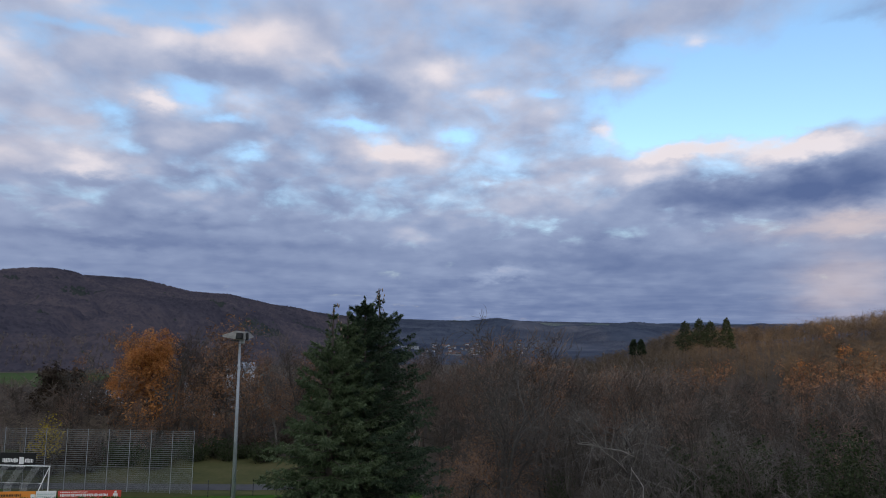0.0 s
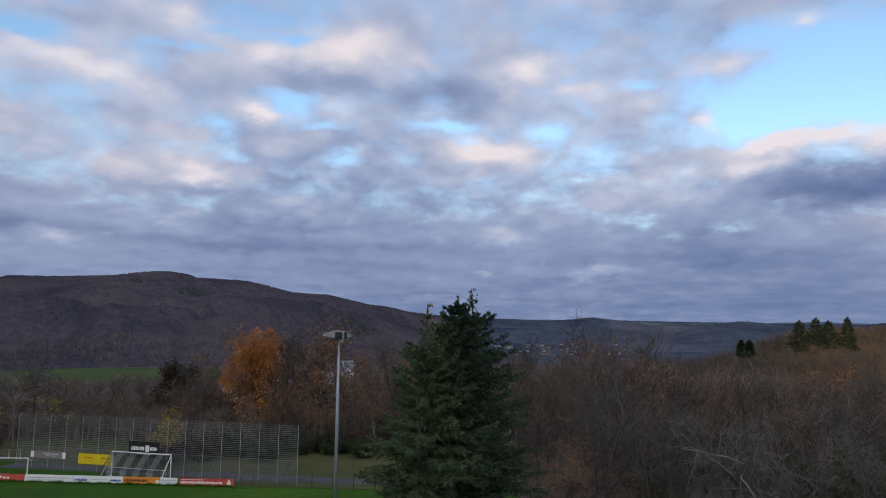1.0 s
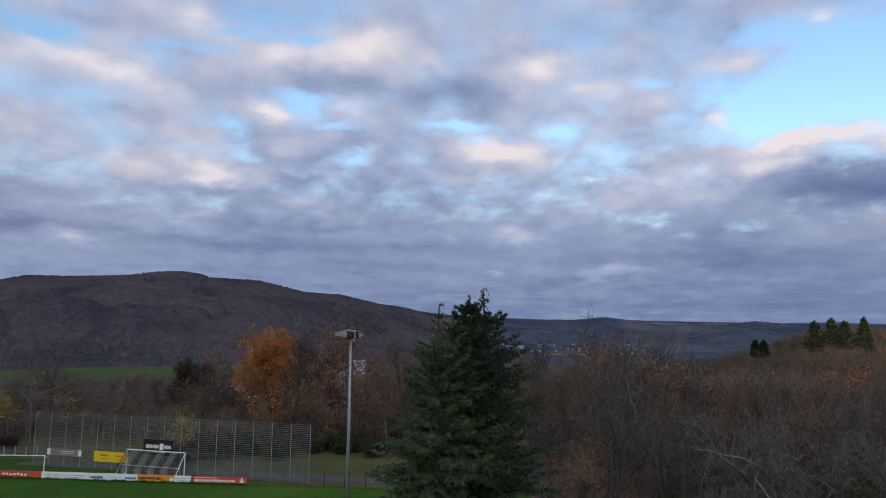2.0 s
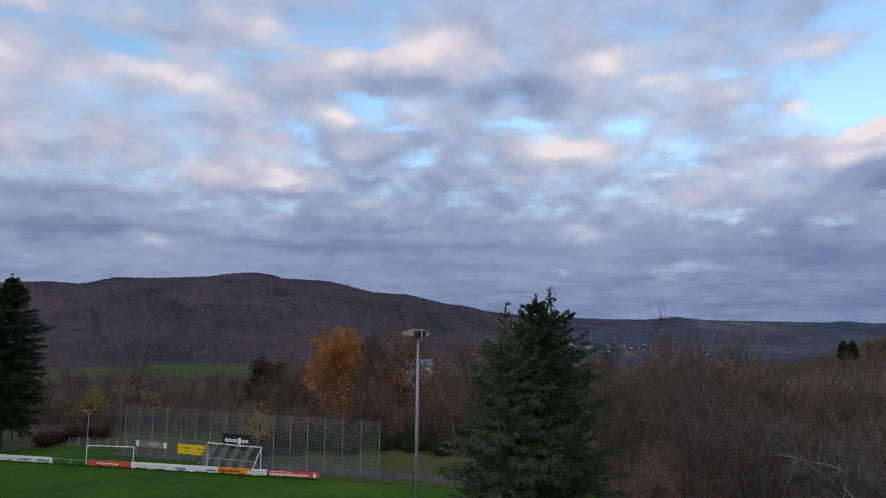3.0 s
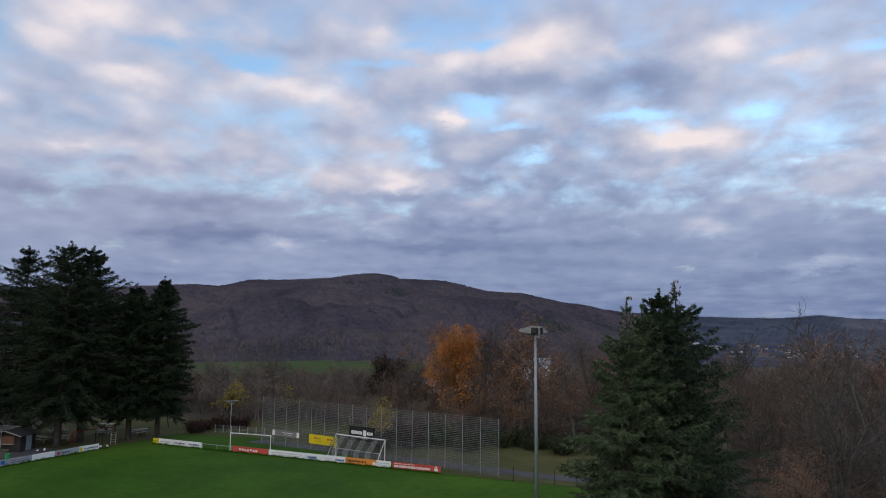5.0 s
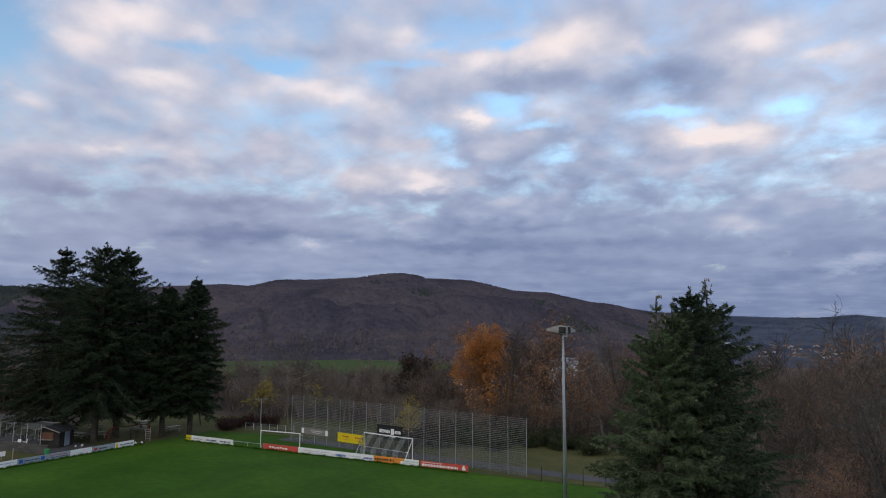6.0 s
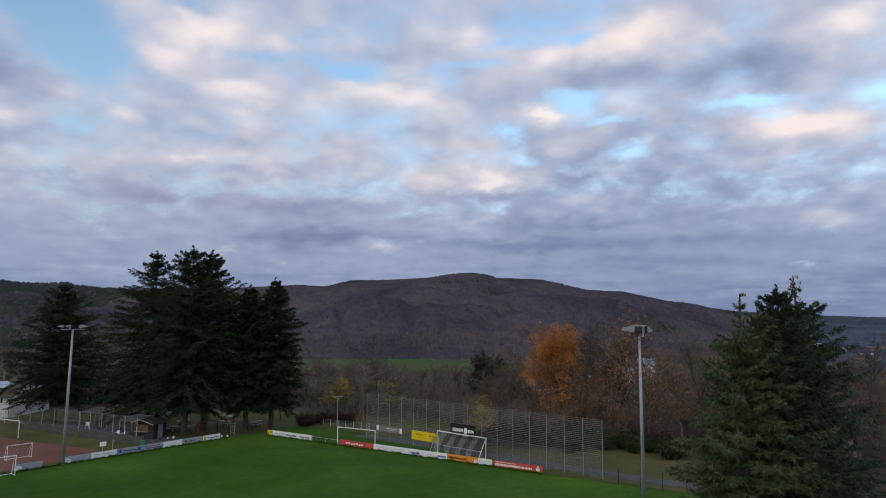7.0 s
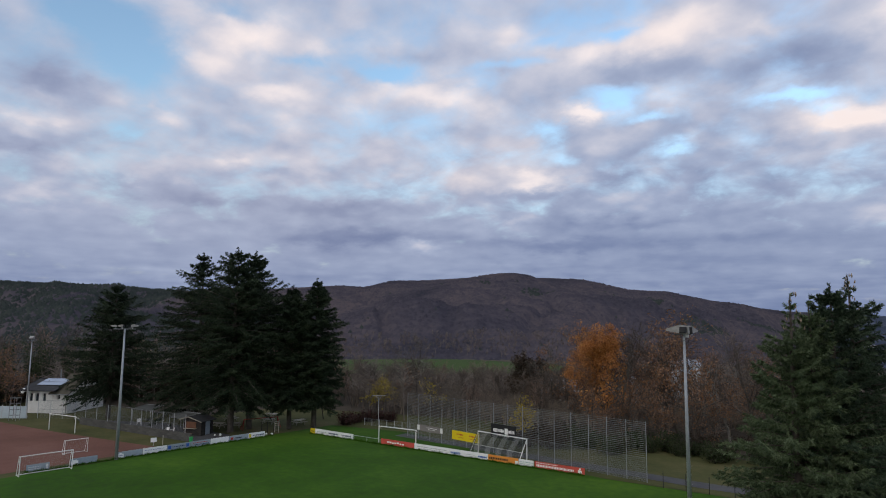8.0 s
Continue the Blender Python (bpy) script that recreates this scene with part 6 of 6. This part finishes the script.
def small_things():
    b = thing("litter_bin", (-78.4, 44.4, 0), 0, "bright green plastic litter bin", "bin")
    bm = rod(B(), (0, 0, 0), (0, 0, 0.72), 0.2, 0.26, sides=14)
    part("bin_body", bm, "green_plastic", b)
    part("rim", rod(B(), (0, 0, 0.7), (0, 0, 0.75), 0.28, sides=14), "green_plastic", b)
    s = thing("notice_sign", (-80.2, 40.3, 0), 70, "small white notice on a post", "sign")
    part("post", rod(B(), (0, 0, 0), (0, 0, 0.95), 0.025, sides=6), "zinc", s)
    part("plate", box(B(), (0.72, 0.03, 0.55), (0, -0.04, 0.72), bevel=0.008), "white_board", s)
    p = thing("corner_post", (-79.2, 41.0, 0), 0, "pale wooden post at the court", "post")
    part("pole", rod(B(), (0, 0, 0), (0, 0, 1.35), 0.05, sides=8), "wood_pale", p)
    # rail along the end of the pitch
    r = thing("handrail", (-64.0, 59.95, 0), TURN_END, "thin white handrail along the goal line", "rail")
    part("rail", rod(B(), (0, 0, 0.62), (4.8, 0, 0.62), 0.025, sides=6), "zinc", r)
    for x in (0.05, 2.4, 4.7):
        part("post", rod(B(), (x, 0, 0), (x, 0, 0.62), 0.03, sides=6), "zinc", r)
    # black posts by the path
    for x, y in ((-22.8, 62.9), (-20.7, 63.2), (-18.6, 63.5), (-16.4, 63.8), (-14.2, 64.1)):
        q = thing("path_post", (x, y, 0), 0, "thin black post beside the path", "post", "black posts along the path")
        part("pole", rod(B(), (0, 0, 0), (0, 0, 1.55), 0.035, 0.03, sides=8), "black_ink", q)
        part("cap", rod(B(), (0, 0, 1.55), (0, 0, 1.6), 0.045, 0.02, sides=8), "black_ink", q)
    # mast with a cross arm
    m = thing("cross_mast", (-69.8, 70.6, 0), 8, "slim grey mast with a long cross arm", "mast")
    part("pole", rod(B(), (0, 0, 0), (0, 0, 4.5), 0.06, 0.045, sides=8), "zinc", m)
    part("cross_arm", rod(B(), (-1.3, 0, 4.45), (1.3, 0, 4.62), 0.04, sides=6), "zinc", m)
    for sx in (-1, 1):
        part("strut", rod(B(), (0, 0, 3.9), (sx * 0.6, 0, 4.5), 0.03, sides=6), "zinc", m)
    # picnic tables under the firs
    first = None
    for x, y, tn in ((-86.0, 53.0, 20), (-84.3, 54.6, 60), (-90.5, 58.0, 10), (-84.0, 60.5, 40), (-88.0, 64.0, 15), (-79.6, 63.0, 80)):
        if first is None:
            t = first = thing("picnic_table", (x, y, 0), tn, "weathered pale wooden picnic table under firs", "table", "picnic tables")
            for i in range(5):
                part("top_board", box(B(), (2.0, 0.15, 0.045), (0, -0.34 + i * 0.17, 0.75), bevel=0.006), "wood_pale", t)
            for sy in (-1, 1):
                part("bench_board", box(B(), (2.0, 0.28, 0.045), (0, sy * 0.75, 0.45), bevel=0.006), "wood_pale", t)
            for sx in (-0.7, 0.7):
                part("cross_beam", box(B(), (0.08, 1.7, 0.08), (sx, 0, 0.39)), "wood_pale", t)
                for sy in (-1, 1):
                    part("leg", rod(B(), (sx, sy * 0.62, 0), (sx, sy * 0.22, 0.73), 0.05, sides=6), "wood_pale", t)
        else:
            copy_thing(first, pose(x, y, 0, 0, 0, tn))
    # red play frame
    f = thing("swing_frame", (-81.0, 57.0, 0), 75, "red steel swing frame under the trees", "swing")
    part("top_bar", rod(B(), (-2.6, 0, 1.5), (2.6, 0, 1.5), 0.06, sides=8), "red_steel", f)
    for sx in (-1, 1):
        for sy in (-0.5, 0.5):
            part("leg", rod(B(), (sx * 2.9, sy, 0), (sx * 2.55, 0, 1.52), 0.055, sides=8), "red_steel", f)
    st = thing("ladder_frame", (-76.6, 56.6, 0), 20, "pale wooden climbing ladder between the trunks", "ladder")
    for sx in (-0.35, 0.35):
        part("upright", rod(B(), (sx, 0, 0), (sx, 0, 1.7), 0.05, sides=6), "wood_pale", st)
    for i in range(5):
        part("rung", rod(B(), (-0.35, 0, 0.3 + i * 0.3), (0.35, 0, 0.3 + i * 0.3), 0.035, sides=6), "wood_pale", st)
    for x, y, sz in ((-80.6, 49.2, 0.24), (-80.2, 49.8, 0.3), (-76.0, 54.4, 0.28), (-75.4, 54.9, 0.3)):
        q = thing("boundary_stone", (x, y, 0), 40 * x, "whitewashed boundary stone on the grass", "stone", "white stones")
        bm = B()
        bmesh.ops.create_icosphere(bm, subdivisions=2, radius=sz * 0.55)
        for v in bm.verts:
            v.co *= 1 + 0.18 * noise.noise(v.co * 4 + Vector((x, y, 0)))
            v.co.z = max(v.co.z * 1.15 + sz * 0.4, 0)
        part("stone_body", bm, "white", q, smooth=True)
    for x, y in ((-75.2, 55.1), (-77.4, 55.6), (-79.2, 55.9)):
        q = thing("fence_stake", (x, y, 0), 0, "dark wooden stake at the pitch corner", "post", "stakes")
        part("pole", rod(B(), (0, 0, 0), (0, 0, 1.5), 0.06, 0.05, sides=7), "wood_dark", q)


small_things()


# ================= far houses =================
def far_house(at, turn, w, d, h, rise, roof="house_roof", wall="house_wall", label="small pale house of the far town", group="houses of the far town", hall=False):
    t = thing("far_house", at, turn, label, "house", group)
    part("wall_block", box(B(), (w, d, h), (0, 0, h / 2)), wall, t)
    if hall:
        part("roof", box(B(), (w + 0.6, d + 0.6, 0.6), (0, 0, h + 0.3)), roof, t)
    else:
        bm = B()
        vs = [bm.verts.new(v) for v in [(-w / 2 - 0.5, -d / 2 - 0.5, h), (w / 2 + 0.5, -d / 2 - 0.5, h), (w / 2 + 0.5, d / 2 + 0.5, h), (-w / 2 - 0.5, d / 2 + 0.5, h), (-w / 2 - 0.5, 0, h + rise), (w / 2 + 0.5, 0, h + rise)]]
        for f in [(0, 1, 5, 4), (2, 3, 4, 5), (1, 2, 5), (3, 0, 4), (3, 2, 1, 0)]:
            bm.faces.new([vs[i] for i in f])
        part("roof", bm, roof, t)
    for i in range(int(w / 3.2)):
        for z in ([1.6, 4.3] if h > 5 else [1.6]):
            part("window", box(B(), (1.3, 0.08, 1.3), (-w / 2 + 1.8 + i * 3.1, -d / 2 - 0.03, z)), "glass", t)
    return t


def town():
    rng = random.Random(12)
    for i in range(52):
        a = rng.uniform(-1.9, 4.0) if i < 46 else rng.uniform(5.8, 7.6)
        r = rng.uniform(1350, 2000)
        x, y, z = polar(a, r)
        far_house((x, y, z), -a + rng.uniform(-40, 40), rng.uniform(6, 9.5), rng.uniform(6, 8), rng.choice([2.8, 3.2, 4.2]), rng.uniform(2.0, 3.2), rng.choice(["house_roof", "house_roof", "slate"]))
    for a, r, w in ((-3.0, 1700, 48), (-4.6, 1800, 40)):
        far_house(polar(a, r), -a, w, 22, 8, 0, "zinc_dark", "house_wall", "long white industrial hall in the valley", "halls in the valley", True)
    # white roofs glimpsed between the near trees
    for a, r, w, top in ((-28.4, 170, 9, 1.2), (-20.9, 180, 7, 1.8), (-17.9, 200, 8, 5.6)):
        x, y, z = polar(a, r)
        far_house((x, y, z), -a + 12, w, 7, top - z - 1.6, 1.6, "house_wall", "house_wall", "white house glimpsed behind the bare trees", "houses behind the wood")


town()
